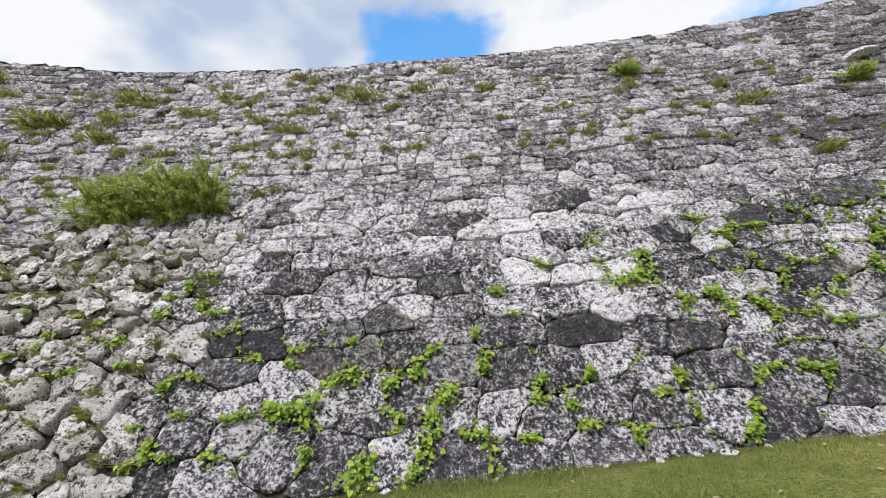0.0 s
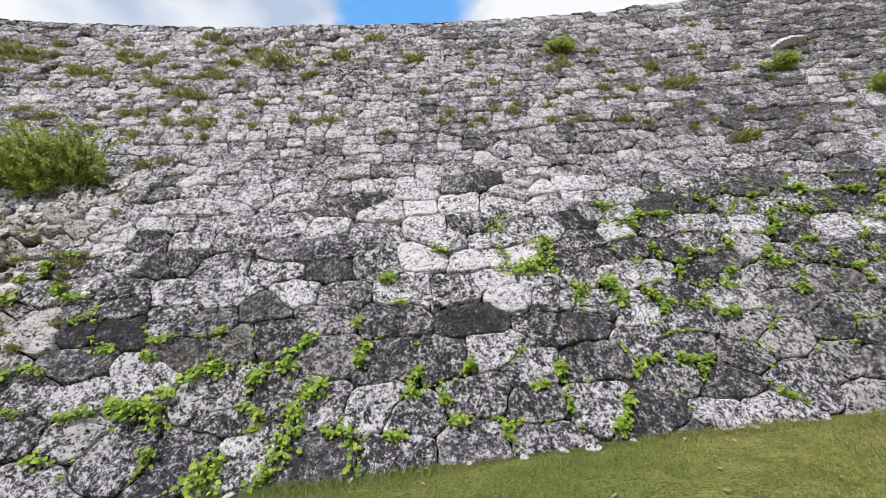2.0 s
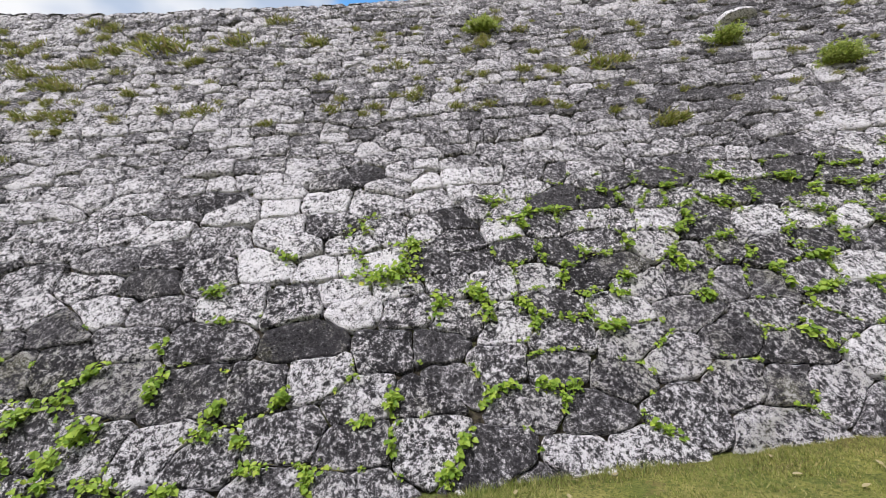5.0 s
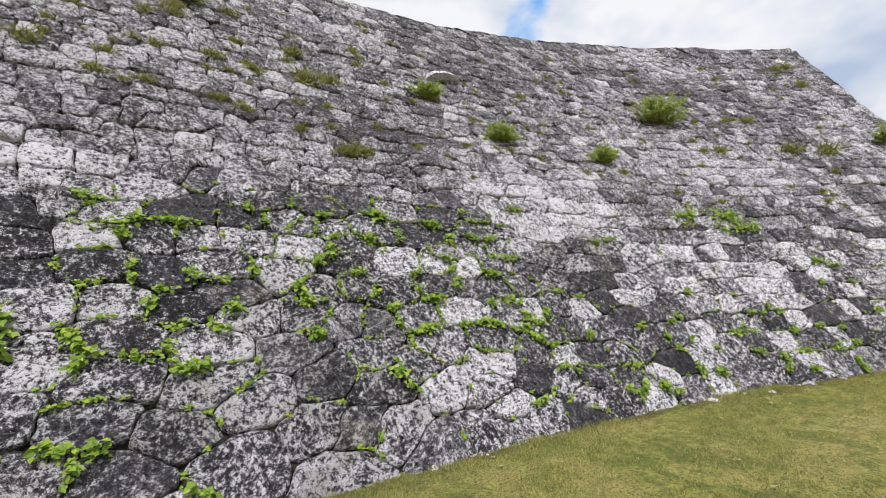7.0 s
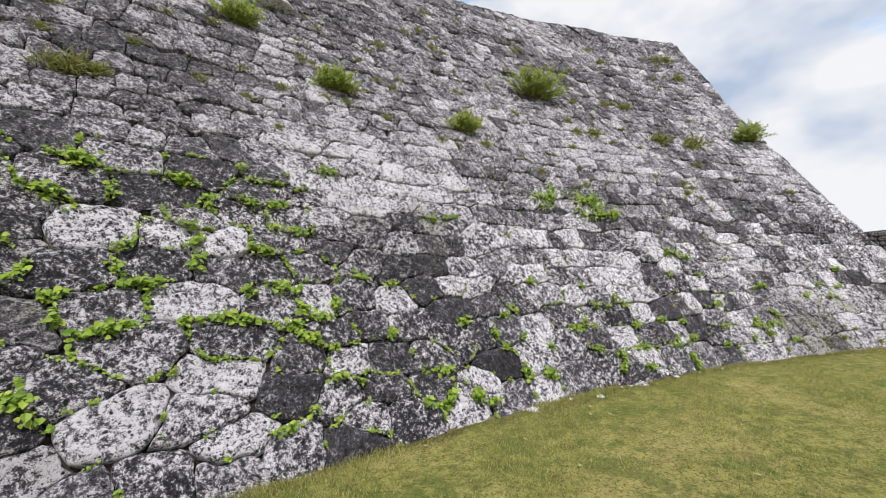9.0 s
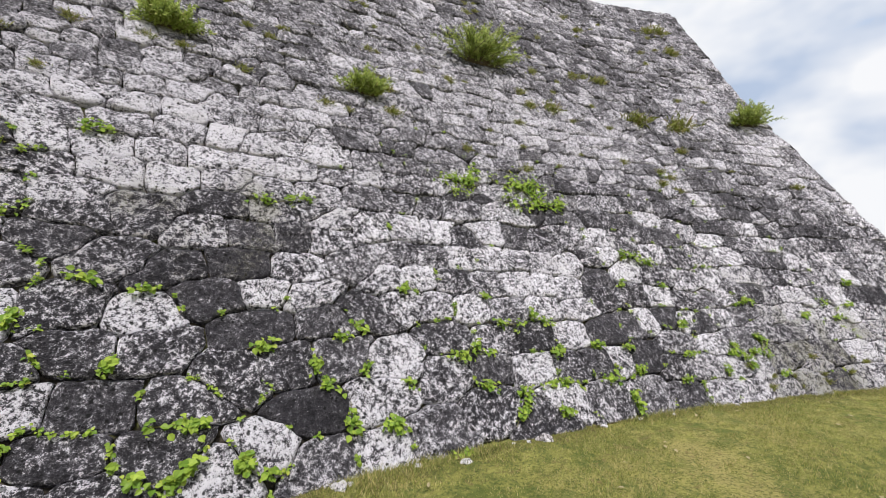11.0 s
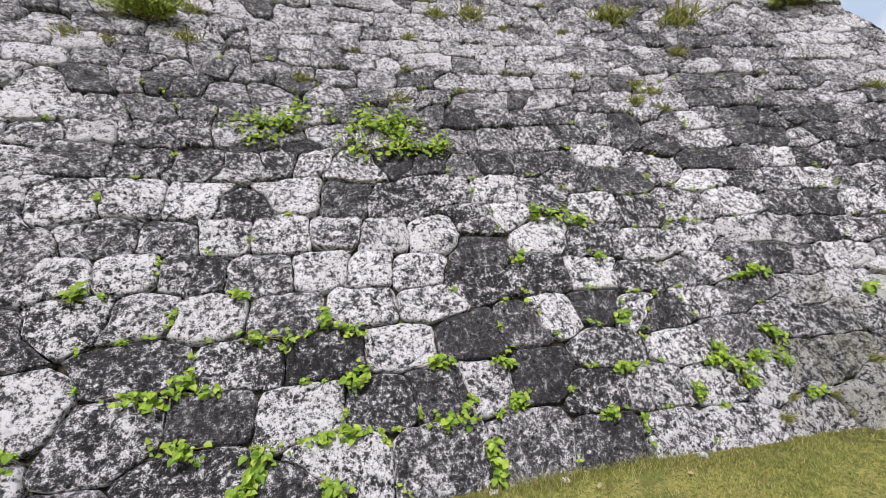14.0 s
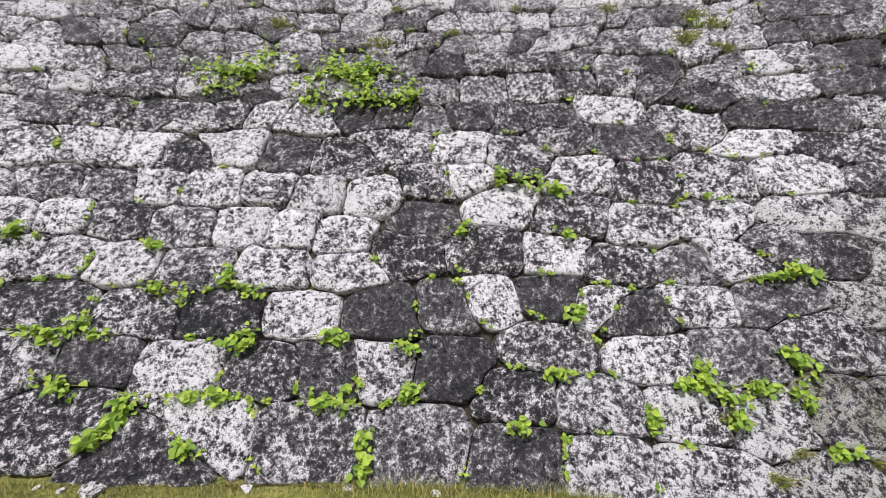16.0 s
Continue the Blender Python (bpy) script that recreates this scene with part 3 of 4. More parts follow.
def build_wall_core():
    """The wall's body behind the stones: face, top, arris and the return beyond it."""
    verts, faces = [], []
    nx, nz = 90, 24
    for i in range(nx + 1):
        for j in range(nz + 1):
            g = j / nz
            x = LEFT + (RIGHT - LEFT) * i / nx
            top = wall_top(x) - 0.25
            z = -0.4 + (top + 0.4) * g
            x += (wall_end(z) - RIGHT) * max(0.0, (x - 19.5) / (RIGHT - 19.5))
            verts.append(on_wall(x, z, -0.075))
    for i in range(nx):
        for j in range(nz):
            a = i * (nz + 1) + j
            faces.append((a, a + nz + 1, a + nz + 2, a + 1))
    # walk along the top, and the far side going down
    rows = []
    for i in range(nx + 1):
        p = verts[i * (nz + 1) + nz]
        n = wall_normal(p.x, p.z)
        flat = Vector((-n.x, -n.y, 0)).normalized()
        o = len(verts)
        verts += [p + flat * 2.4, Vector((p.x, p.y, 0)) + flat * 3.4 + Vector((0, 0, -0.4))]
        rows.append((i * (nz + 1) + nz, o, o + 1))
    for (a, b, c), (d, e, f) in zip(rows[:-1], rows[1:]):
        faces += [(a, d, e, b), (b, e, f, c)]
    # the return beyond the arris
    edge = [nx * (nz + 1) + j for j in range(nz + 1)]
    far = []
    for j in edge:
        far.append(len(verts))
        verts.append(verts[j] + Vector((5.5, 9.5, 0)))
    for j in range(nz):
        faces.append((edge[j], far[j], far[j + 1], edge[j + 1]))
    return mesh_object("wall_north", verts, faces, EARTH)


wall = tagged(build_wall_core(), "battered dry-laid coral limestone castle wall, weathered black and white", "wall", kind="structure")

# ---- ground ----
def ground_z(x, y):
    near = max(0.0, min(1.0, 1 - math.hypot(x - 8, y) / 30))
    return 0.025 * near * wave(x * 0.5, y * 0.5, 4.0) + 0.012 * near * wave(x * 1.9, y * 1.9, 2.0)


def build_ground():
    xs = np.r_[-1500, -300, -80, -30, np.arange(-16, 40.1, 0.4), 60, 120, 400, 1500]
    ys = np.r_[-1500, -300, -80, -30, np.arange(-14, 7.1, 0.4), 15, 40, 120, 400, 1500]
    verts = [(x, y, ground_z(x, y)) for x in xs for y in ys]
    n = len(ys)
    faces = [(i * n + j, (i + 1) * n + j, (i + 1) * n + j + 1, i * n + j + 1) for i in range(len(xs) - 1) for j in range(n - 1)]
    return mesh_object("ground", verts, faces, LAWN, smooth=True)


ground = tagged(build_ground(), "short mown yellow-green lawn at the foot of the wall", "lawn", kind="structure")

# ---- plants and loose things ----
LAID = lay_stones()


def part(name, verts, faces, material, parent, label="", smooth=False):
    return mesh_object(name, verts, faces, material, parent, label, smooth)


def thing(name, place, label, category, group=""):
    ob = new(name)
    ob.location = place
    ob.empty_display_size = 0.1
    return tagged(ob, label, category, group)


def leaf(verts, faces, place, tip, normal, length, width, fold=0.18):
    """One pointed leaf with a folded midrib."""
    tip = tip.normalized()
    side = tip.cross(normal).normalized()
    up = side.cross(tip)
    o = len(verts)
    for a, b, c in ((0, 0, 0), (0.16, 0.40, fold), (0.45, 0.50, fold), (0.75, 0.28, fold * 0.6), (1, 0, -0.1), (0.75, -0.28, fold * 0.6), (0.45, -0.50, fold), (0.16, -0.40, fold), (0.5, 0, 0)):
        verts.append(place + tip * (a * length) + side * (b * width) + up * (c * width))
    faces += [(o + i, o + i + 1, o + 8) for i in range(7)] + [(o + 7, o, o + 8)]


def slim_leaf(verts, faces, place, tip, normal, length, width):
    tip = tip.normalized()
    side = tip.cross(normal).normalized()
    o = len(verts)
    droop = Vector((0, 0, -0.12 * length))
    verts += [place, place + tip * (0.45 * length) + side * (width / 2), place + tip * length + droop, place + tip * (0.45 * length) - side * (width / 2)]
    faces += [(o, o + 1, o + 2), (o, o + 2, o + 3)]


def tube(verts, faces, points, r0, r1, sides=5):
    """A tapered round stem along points."""
    o, n = len(verts), len(points)
    for i, p in enumerate(points):
        d = (points[min(i + 1, n - 1)] - points[max(i - 1, 0)]).normalized()
        a = d.orthogonal().normalized()
        b = d.cross(a)
        r = r0 + (r1 - r0) * i / (n - 1)
        verts += [p + (a * math.cos(2 * math.pi * s / sides) + b * math.sin(2 * math.pi * s / sides)) * r for s in range(sides)]
    for i in range(n - 1):
        for s in range(sides):
            t = (s + 1) % sides
            faces.append((o + i * sides + s, o + i * sides + t, o + (i + 1) * sides + t, o + (i + 1) * sides + s))


def jitter(amount):
    return Vector((random.gauss(0, amount), random.gauss(0, amount), random.gauss(0, amount)))


def joint_edges():
    """All the joints of the face as pairs of places (u, z), in square buckets."""
    table = collections.defaultdict(list)
    for poly, _, _ in LAID:
        corners = poly[::6]
        for i, p in enumerate(corners):
            a, b = warp(corners[i - 1]), warp(p)
            if (a - b).length > 0.05 and min(a.y, b.y) > -0.05:
                c = (a + b) / 2
                table[int(c.x // 0.5), int(c.y // 0.5)].append((a, b))
    return table


EDGES = joint_edges()


def joints_near(u, z, reach):
    """The joints round a place, nearest first."""
    n = int(reach // 0.5) + 1
    found = [e for p in range(-n, n + 1) for q in range(-n, n + 1) for e in EDGES.get((int(u // 0.5) + p, int(z // 0.5) + q), ())]
    far = lambda e: math.hypot((e[0].x + e[1].x) / 2 - u, 1.3 * ((e[0].y + e[1].y) / 2 - z))
    found.sort(key=far)
    return [e for e in found if far(e) < reach] or found[:1]


def creeper(x, z, r, group="creepers rooted in the joints"):
    """A small leafy creeper that follows the joints of the stones."""
    u = u_of(x, z)
    at = on_wall(x, z)
    ob = thing("creeper", at, "bright green creeper rooted in a joint between stones", "creeper", group)
    lv, lf = [], []
    runs = joints_near(u, z, r * 1.15)
    runs = runs[:1] + [e for e in runs[1:] if random.random() < (0.6 if abs(e[0].x - e[1].x) > abs(e[0].y - e[1].y) else 0.3)]
    count = int((12 + 300 * r) * (1.9 if r > 0.2 else 1.0))
    weights = [1 / (0.35 * r + math.hypot((a.x + b.x) / 2 - u, (a.y + b.y) / 2 - z)) for a, b in runs]
    total = sum(weights)
    sizes = random.uniform(0.85, 1.2) * (1.1 if r > 0.17 else 1.0)
    for (a, b), weight in zip(runs, weights):
        pts = [on_wall(x_of(p.x, p.y), max(0.0, p.y), 0.012 + random.uniform(0, 0.014)) - at for p in (a, a.lerp(b, 0.35), a.lerp(b, 0.7), b)]
        if r > 0.08:
            sv, sf = [], []
            tube(sv, sf, pts, 0.0035, 0.002, 4)
            part("stem", sv, sf, STEM, ob)
        n = wall_normal(x, z)
        heart = random.uniform(0.3, 2.7)
        for _ in range(max(2, round(count * weight / total))):
            s = min(2.99, max(0.0, random.gauss(heart, 0.75)))
            i = int(s)
            p = pts[i].lerp(pts[i + 1], s - i) + n * random.uniform(0.004, 0.045) + jitter(0.016 + (0.14 if r > 0.2 else 0.08) * r)
            p -= Vector((0, 0, 0.35 * r * abs(random.gauss(0, 0.35))))
            face = (n + Vector((0, 0, 0.55)) + jitter(0.4)).normalized()
            tip = Vector((random.uniform(-1, 1), -0.35, random.uniform(-1.1, 0.5)))
            tip = tip - face * tip.dot(face)
            size = random.uniform(0.026, 0.062) * sizes
            leaf(lv, lf, p, tip, face, size, size * random.uniform(0.75, 0.95))
    tagged(part("foliage", lv, lf, CREEPER, ob), kind="stuff")
    return ob


def shrub(x, z, r, label="round olive-green shrub growing out of the wall face", count=None, wide=0.75, upright=1.25, span=0.2):
    """A woody shrub rooted in the wall, with fanned twigs and slim leaves."""
    at = on_wall(x, z - 0.35 * r, 0.0)
    n = wall_normal(x, z)
    along = n.cross(Vector((0, 0, 1))).normalized()
    ob = thing("shrub", at, label, "shrub", "shrubs on the wall")
    tv, tf, lv, lf = [], [], [], []
    twigs = count or int(55 + 90 * r)
    for _ in range(twigs):
        a = random.gauss(0, 0.6)
        d = (Vector((0, 0, upright * random.uniform(0.1, 1.2))) + n * random.uniform(0.05, 1.0) + along * a * wide * 1.4).normalized()
        start = Vector((0, 0, random.gauss(0.04, 0.13) if span > 0.3 else 0.0)) + along * (random.uniform(-1, 1) * span * random.uniform(0.5, 1.15) if span > 0.3 else random.gauss(0, 0.2 * r * wide)) + n * 0.02 + along * a * 0.25 * r * wide
        length = r * random.uniform(0.5, 1.25)
        bend = Vector((0, 0, -0.2 * length)) + jitter(0.1 * length)
        pts = [start + d * (length * g) + bend * g * g for g in (0, 0.35, 0.7, 1)]
        tube(tv, tf, pts, 0.004 + 0.006 * r, 0.0015, 4)
        for _ in range(int(44 + 64 * r)):
            g = random.uniform(0.2, 1.0)
            i = min(2, int(g / 0.35))
            p = pts[i].lerp(pts[i + 1], (g - (0, 0.35, 0.7)[i]) / (0.35, 0.35, 0.3)[i])
            tip = (d + jitter(0.8)).normalized()
            slim_leaf(lv, lf, p + jitter(0.015), tip, (n + jitter(0.6)).normalized(), random.uniform(0.035, 0.075), random.uniform(0.012, 0.024))
    tagged(part("branchwork", tv, tf, TWIG, ob), kind="stuff")
    tagged(part("foliage", lv, lf, SHRUB_LEAF, ob), kind="stuff")
    return ob


def tuft_kind(seed):
    """A tuft of weeds and grass to be copied on the wall; its wall stands at y = 0, facing -y."""
    rnd = random.Random(seed)
    ob = thing("weed_tuft", (0, 0, 0), "small yellow-green tuft of weeds in a wall joint", "weed", "weed tufts on the wall")
    verts, faces = [], []
    for _ in range(rnd.randint(120, 170)):
        a = rnd.gauss(0, 0.6)
        d = Vector((math.sin(a) * 1.1, -rnd.uniform(0.15, 0.9), rnd.uniform(0.25, 1.0))).normalized()
        length = rnd.uniform(0.22, 0.72)
        start = Vector((rnd.gauss(0, 0.42), -rnd.uniform(0.02, 0.2), rnd.gauss(0, 0.2)))
        side = d.cross(Vector((rnd.gauss(0, 1), rnd.gauss(0, 1), 0.3))).normalized()
        w = rnd.uniform(0.04, 0.09)
        bend = Vector((0, -0.1, -0.45)) * length * rnd.uniform(0.3, 1)
        p = [start + d * (length * g) + bend * g * g for g in (0, 0.5, 1)]
        o = len(verts)
        verts += [p[0] - side * w * 0.3, p[0] + side * w * 0.3, p[1] + side * w * 0.5, p[1] - side * w * 0.5, p[2]]
        faces += [(o, o + 1, o + 2, o + 3), (o + 3, o + 2, o + 4)]
    tagged(part("foliage", verts, faces, TUFT_LEAF, ob), kind="stuff")
    return ob


def wall_pose(x, z, size, out=0.0):
    n = wall_normal(x, z)
    turn = math.atan2(n.x, -n.y)
    return Matrix.Translation(on_wall(x, z, out)) @ Matrix.Rotation(turn + random.uniform(-0.3, 0.3), 4, "Z") @ Matrix.Diagonal((size, size, size, 1))


VINES_A = [
    (-2.47, 0.48, 0.13), (-2.46, 1.07, 0.11), (-1.99, 1.64, 0.15), (-1.66, 1.17, 0.13), (-1.09, 0.79, 0.23), (-0.94, 0.35, 0.16),
    (-0.52, 0.84, 0.22), (-0.35, 0.13, 0.27), (-0.1, 0.8, 0.19), (-0.04, 0.54, 0.15), (0.07, 0.18, 0.23), (0.24, 1, 0.17),
    (0.54, 0.64, 0.21), (0.77, 0.24, 0.18), (1.01, 0.97, 0.16), (1.18, 1.86, 0.13), (1.41, 0.61, 0.11), (1.9, 2.14, 0.12),
    (1.91, 0.73, 0.1), (2.28, 0.19, 0.16), (2.57, 0.53, 0.09), (2.59, 1.95, 0.16), (2.67, 2.44, 0.13), (2.95, 1.88, 0.21),
    (3.08, 0.65, 0.1), (3.21, 1.96, 0.29), (3.21, 2.16, 0.12), (3.36, 0.19, 0.15), (3.45, 1.43, 0.14), (3.89, 1.49, 0.21),
]
VINES_B = [
    (4.29, 2.67, 0.13), (4.37, 1.38, 0.11), (4.45, 2.44, 0.17), (5.09, 0.97, 0.13), (5.2, 0.12, 0.12), (5.23, 1.89, 0.15),
    (5.39, 1.67, 0.14), (6.14, 1.51, 0.17), (6.29, 2.11, 0.16), (6.46, 2.08, 0.17), (6.77, 1.78, 0.14), (6.89, 0.76, 0.12),
    (7.05, 2.36, 0.19), (7.15, 2.5, 0.21), (7.34, 1.13, 0.11), (7.99, 2.55, 0.12), (8.34, 2.37, 0.13), (8.37, 1.2, 0.14),
    (8.57, 0.38, 0.13), (8.59, 1.48, 0.2), (8.61, 2.31, 0.16), (8.85, 1.05, 0.13), (8.9, 2.38, 0.12), (9.75, 3.05, 0.14),
    (9.95, 0.27, 0.15), (10.21, 0.21, 0.13), (10.23, 0.52, 0.15), (10.39, 0.18, 0.16), (10.77, 1.01, 0.1), (11.09, 2.49, 0.11),
]
VINES_C = [
    (11.36, 0.83, 0.12), (11.47, 2.42, 0.1), (11.53, 0.48, 0.13), (11.8, 0.33, 0.15), (12.3, 1.55, 0.1), (12.46, 0.08, 0.09),
    (12.69, 0.76, 0.12), (13.02, 0.86, 0.14), (13.03, 0.47, 0.13), (13.07, 0.15, 0.09), (13.35, 0.36, 0.17), (13.52, -0.03, 0.12),
    (13.53, 1.07, 0.1), (13.75, 3.07, 0.27), (13.91, 0.48, 0.12), (14.01, 3.14, 0.21), (14.13, 0.74, 0.1), (14.69, 0.43, 0.13),
    (14.72, 0.82, 0.09), (14.76, 3.02, 0.4), (14.84, 0.22, 0.11), (15.1, 3.05, 0.22), (15.21, 0.5, 0.12), (15.23, 0.76, 0.09),
    (15.31, 2.9, 0.26), (15.47, 2.93, 0.15), (16.05, 2.07, 0.1), (16.37, 2.03, 0.07), (16.62, 1.98, 0.09), (17.07, 0.7, 0.13),
]
VINES_D = [
    (17.26, 0.54, 0.17), (17.64, 0.64, 0.13),
]
VINES = VINES_A + VINES_B + VINES_C + VINES_D

SHRUBS_A = [
    (-8.48, 7.55, 0.47), (-7.19, 5.13, 0.38), (-6.99, 6.06, 0.48), (-6.78, 6.11, 0.32), (-5.65, 6.81, 0.39), (-5.64, 6.05, 0.37),
    (-5.59, 5.53, 0.35), (-4.21, 6.15, 0.28), (-4.14, 4.97, 0.22), (-3.62, 6.64, 0.21), (-3.06, 6.34, 0.2), (-2.69, 5.73, 0.22),
    (-1.95, 5.91, 0.19), (-1.56, 4.72, 0.13), (-1.55, 6.25, 0.25), (-0.88, 5.09, 0.17), (-0.69, 6.23, 0.47), (-0.05, 5.87, 0.14),
    (0.34, 4.58, 0.21), (1.01, 7.01, 0.24), (1.3, 4.25, 0.14), (1.83, 6.26, 0.23), (2.66, 4.36, 0.13), (3.27, 5.49, 0.22),
    (3.45, 4.7, 0.2), (4.91, 6.53, 0.5), (5.32, 5.24, 0.18), (5.71, 4.25, 0.17), (5.91, 5.14, 0.2), (6.56, 5.84, 0.22),
]
SHRUBS_B = [
    (6.71, 5.19, 0.35), (7.04, 3.75, 0.21), (7.23, 3.79, 0.26), (9.07, 5.58, 0.31), (9.23, 3.59, 0.09), (9.92, 5.1, 0.15),
    (10.33, 4.73, 0.34), (11.82, 5.32, 0.11), (12.14, 4.03, 0.14), (12.82, 4.5, 0.37), (13.23, 6.75, 0.18), (15.6, 6.2, 0.81),
    (16.71, 5.06, 0.29), (18.68, 6.26, 0.23), (18.82, 5.16, 0.41), (19.87, 5.17, 0.43), (21.66, 7.92, 0.28), (21.95, 8.78, 0.39),
    (22.11, 5.63, 0.78),
]
SHRUBS = SHRUBS_A + SHRUBS_B


for x, z, r in VINES:
    creeper(x, z, r)
# sprigs between the larger creepers
for x0, x1, z0, z1, n in ((4.4, 9.2, 1.1, 2.9, 46), (9, 18, 0.1, 1.7, 26), (-2, 4.5, 0.1, 1.5, 30), (-4.6, -2, 0.2, 2.4, 26), (16, 21, 0.2, 1.6, 14)):
    for _ in range(n):
        creeper(random.uniform(x0, x1), random.uniform(z0, z1), random.uniform(0.03, 0.09), "sprigs between the stones")



def scatter_sprigs(zones):
    """Tiny lime-green leaves and moss lodged along the joints, in one mesh."""
    verts, faces = [], []
    for x0, x1, z0, z1, n in zones:
        for _ in range(n):
            x, z = random.uniform(x0, x1), random.uniform(z0, z1)
            u = u_of(x, z)
            if wave(u * 0.7, z * 0.9, 14.0) < -0.1:
                continue
            a, b = random.choice(joints_near(u, z, 0.35)[:4])
            s = random.random()
            spread = random.uniform(0.02, 0.16)
            for _ in range(random.randint(6, 16)):
                p = a.lerp(b, min(1.0, max(0.0, s + random.gauss(0, spread))))
                if p.y < 0.01:
                    continue
                px = x_of(p.x, p.y)
                w = wall_normal(px, p.y)
                face = (w + Vector((0, 0, 0.6)) + jitter(0.45)).normalized()
                tip = jitter(1.0)
                tip -= face * tip.dot(face)
                size = random.uniform(0.016, 0.038)
                leaf(verts, faces, on_wall(px, p.y, 0.004 + random.uniform(0, 0.03)) + jitter(0.008), tip, face, size, size * 0.8)
    ob = mesh_object("joint_sprigs", verts, faces, CREEPER)
    tagged(ob, "tiny lime-green leaves lodged along the joints", "leaves", kind="stuff")


scatter_sprigs(((4.2, 9.4, 0.8, 2.9, 520), (-2.2, 5, 0.0, 1.6, 110), (9, 20, 0.0, 1.4, 200), (12, 20, 1.4, 4.0, 120), (5, 11, 0.0, 0.9, 60)))

tufts = [tuft_kind(s) for s in range(5)]
used = [False] * 5


def put_tuft(x, z, size):
    i = random.randrange(5)
    m = wall_pose(x, z, size)
    if used[i]:
        copy_thing(tufts[i], m @ Matrix.Diagonal((*(1 / s for s in tufts[i].scale), 1)))
    else:
        tufts[i].matrix_basis = m
        used[i] = True


BIG = {(15.6, 6.2), (12.82, 4.5), (22.11, 5.63), (10.33, 4.73), (9.07, 5.58), (4.91, 6.53)}
for x, z, r in SHRUBS:
    if (x, z) in BIG:
        shrub(min(x, 21.75), z, {4.91: 0.55, 22.11: 0.7}.get(x, 0.95) * r)
    else:
        put_tuft(x, z, 0.95 * r)
        put_tuft(x + random.gauss(0, 0.8 * r), z + random.gauss(0, 0.25 * r), 0.65 * r)


def scatter_weeds(zones):
    """The many small tufts that nobody could count, in one mesh."""
    verts, faces = [], []
    for x0, x1, z0, z1, n, big in zones:
        for _ in range(n):
            x = random.uniform(x0, x1)
            z = random.uniform(z0, z1)
            a, b = joints_near(u_of(x, z), z, 0.2)[0]
            x, z = x_of(a.x, a.y), a.y
            m = wall_pose(x, z, big * random.uniform(0.45, 1.2))
            me = random.choice(tufts).children[0].data
            o = len(verts)
            verts += [m @ v.co for v in me.vertices]
            faces += [tuple(i + o for i in p.vertices) for p in me.polygons]
    ob = mesh_object("weeds", verts, faces, TUFT_LEAF)
    tagged(ob, "small yellow-green weeds scattered over the wall's joints", "weeds", kind="stuff")


scatter_weeds(((-10, -1, 3.8, 7.2, 170, 0.17), (-2, 6, 4.3, 7.0, 70, 0.15), (5, 13, 3.6, 7.6, 50, 0.13), (13, 21.5, 3.4, 8.8, 60, 0.15), (-8, -2.3, 0.2, 3.6, 260, 0.12), (17, 20.5, 0.05, 0.5, 16, 0.10)))
for i in range(5):
    if not used[i]:
        put_tuft(0.5 + i, 6.4, 0.12)

# the wide feathery bush over the broken stretch
shrub(-3.85, 3.72, 0.50, "wide feathery light-green bush over broken stones", 330, 1.0, 0.9, 0.95)
shrub(-3.3, 3.80, 0.62, "wide feathery light-green bush over broken stones", 150, 1.0, 0.9, 0.5)


def base_y(x):
    return wall_y(x, 0.0)


def rough_stone(seed, sx, sy, sz):
    """A loose angular lump of limestone resting on the ground."""
    rnd = random.Random(seed)
    bm = bmesh.new()
    bmesh.ops.create_icosphere(bm, subdivisions=2, radius=1)
    for v in bm.verts:
        p = v.co.copy()
        k = 1 + 0.55 * noise.noise(p * 1.3 + Vector((seed, 0, 0))) + 0.5 * noise.noise(p * 2.8 + Vector((0, seed, 0)))
        v.co = Vector((p.x * sx * k, p.y * sy * k, max(p.z * sz * k, -0.35 * sz)))
    me = bpy.data.meshes.new("loose_stone")
    bm.to_mesh(me)
    bm.free()
    for key, value in (("lichen", rnd.uniform(0.55, 0.95)), ("rim", 0.5), ("cream", rnd.uniform(0, 0.5)), ("upper", 0.0), ("moss", 0.2), ("crust", 1.0)):
        me.attributes.new(key, "FLOAT", "POINT").data.foreach_set("value", [value] * len(me.vertices))
    me.materials.append(STONE)
    return me


def scatter_loose_stones():
    spots = [(12.3, 0.16, 0.06), (13.3, 0.05, 0.09), (11.2, 0.05, 0.07), (3.0, 0.05, 0.08), (-2.2, 0.18, 0.16)]
    spots += [(random.uniform(-2.5, 19), random.uniform(0.0, 0.06), random.uniform(0.02, 0.05)) for _ in range(22)]
    for i, (x, off, r) in enumerate(spots):
        ob = new("loose_stone", rough_stone(i, r, r * random.uniform(0.6, 0.9), r * random.uniform(0.45, 0.7)))
        y = base_y(x) - off - 0.3 * r
        ob.matrix_basis = pose(x, y, ground_z(x, y) + 0.08 * r, 0, 0, random.uniform(0, 360))
        tagged(ob, "pale loose limestone lump lying at the wall's foot", "stone", "loose stones at the wall's foot")


scatter_loose_stones()


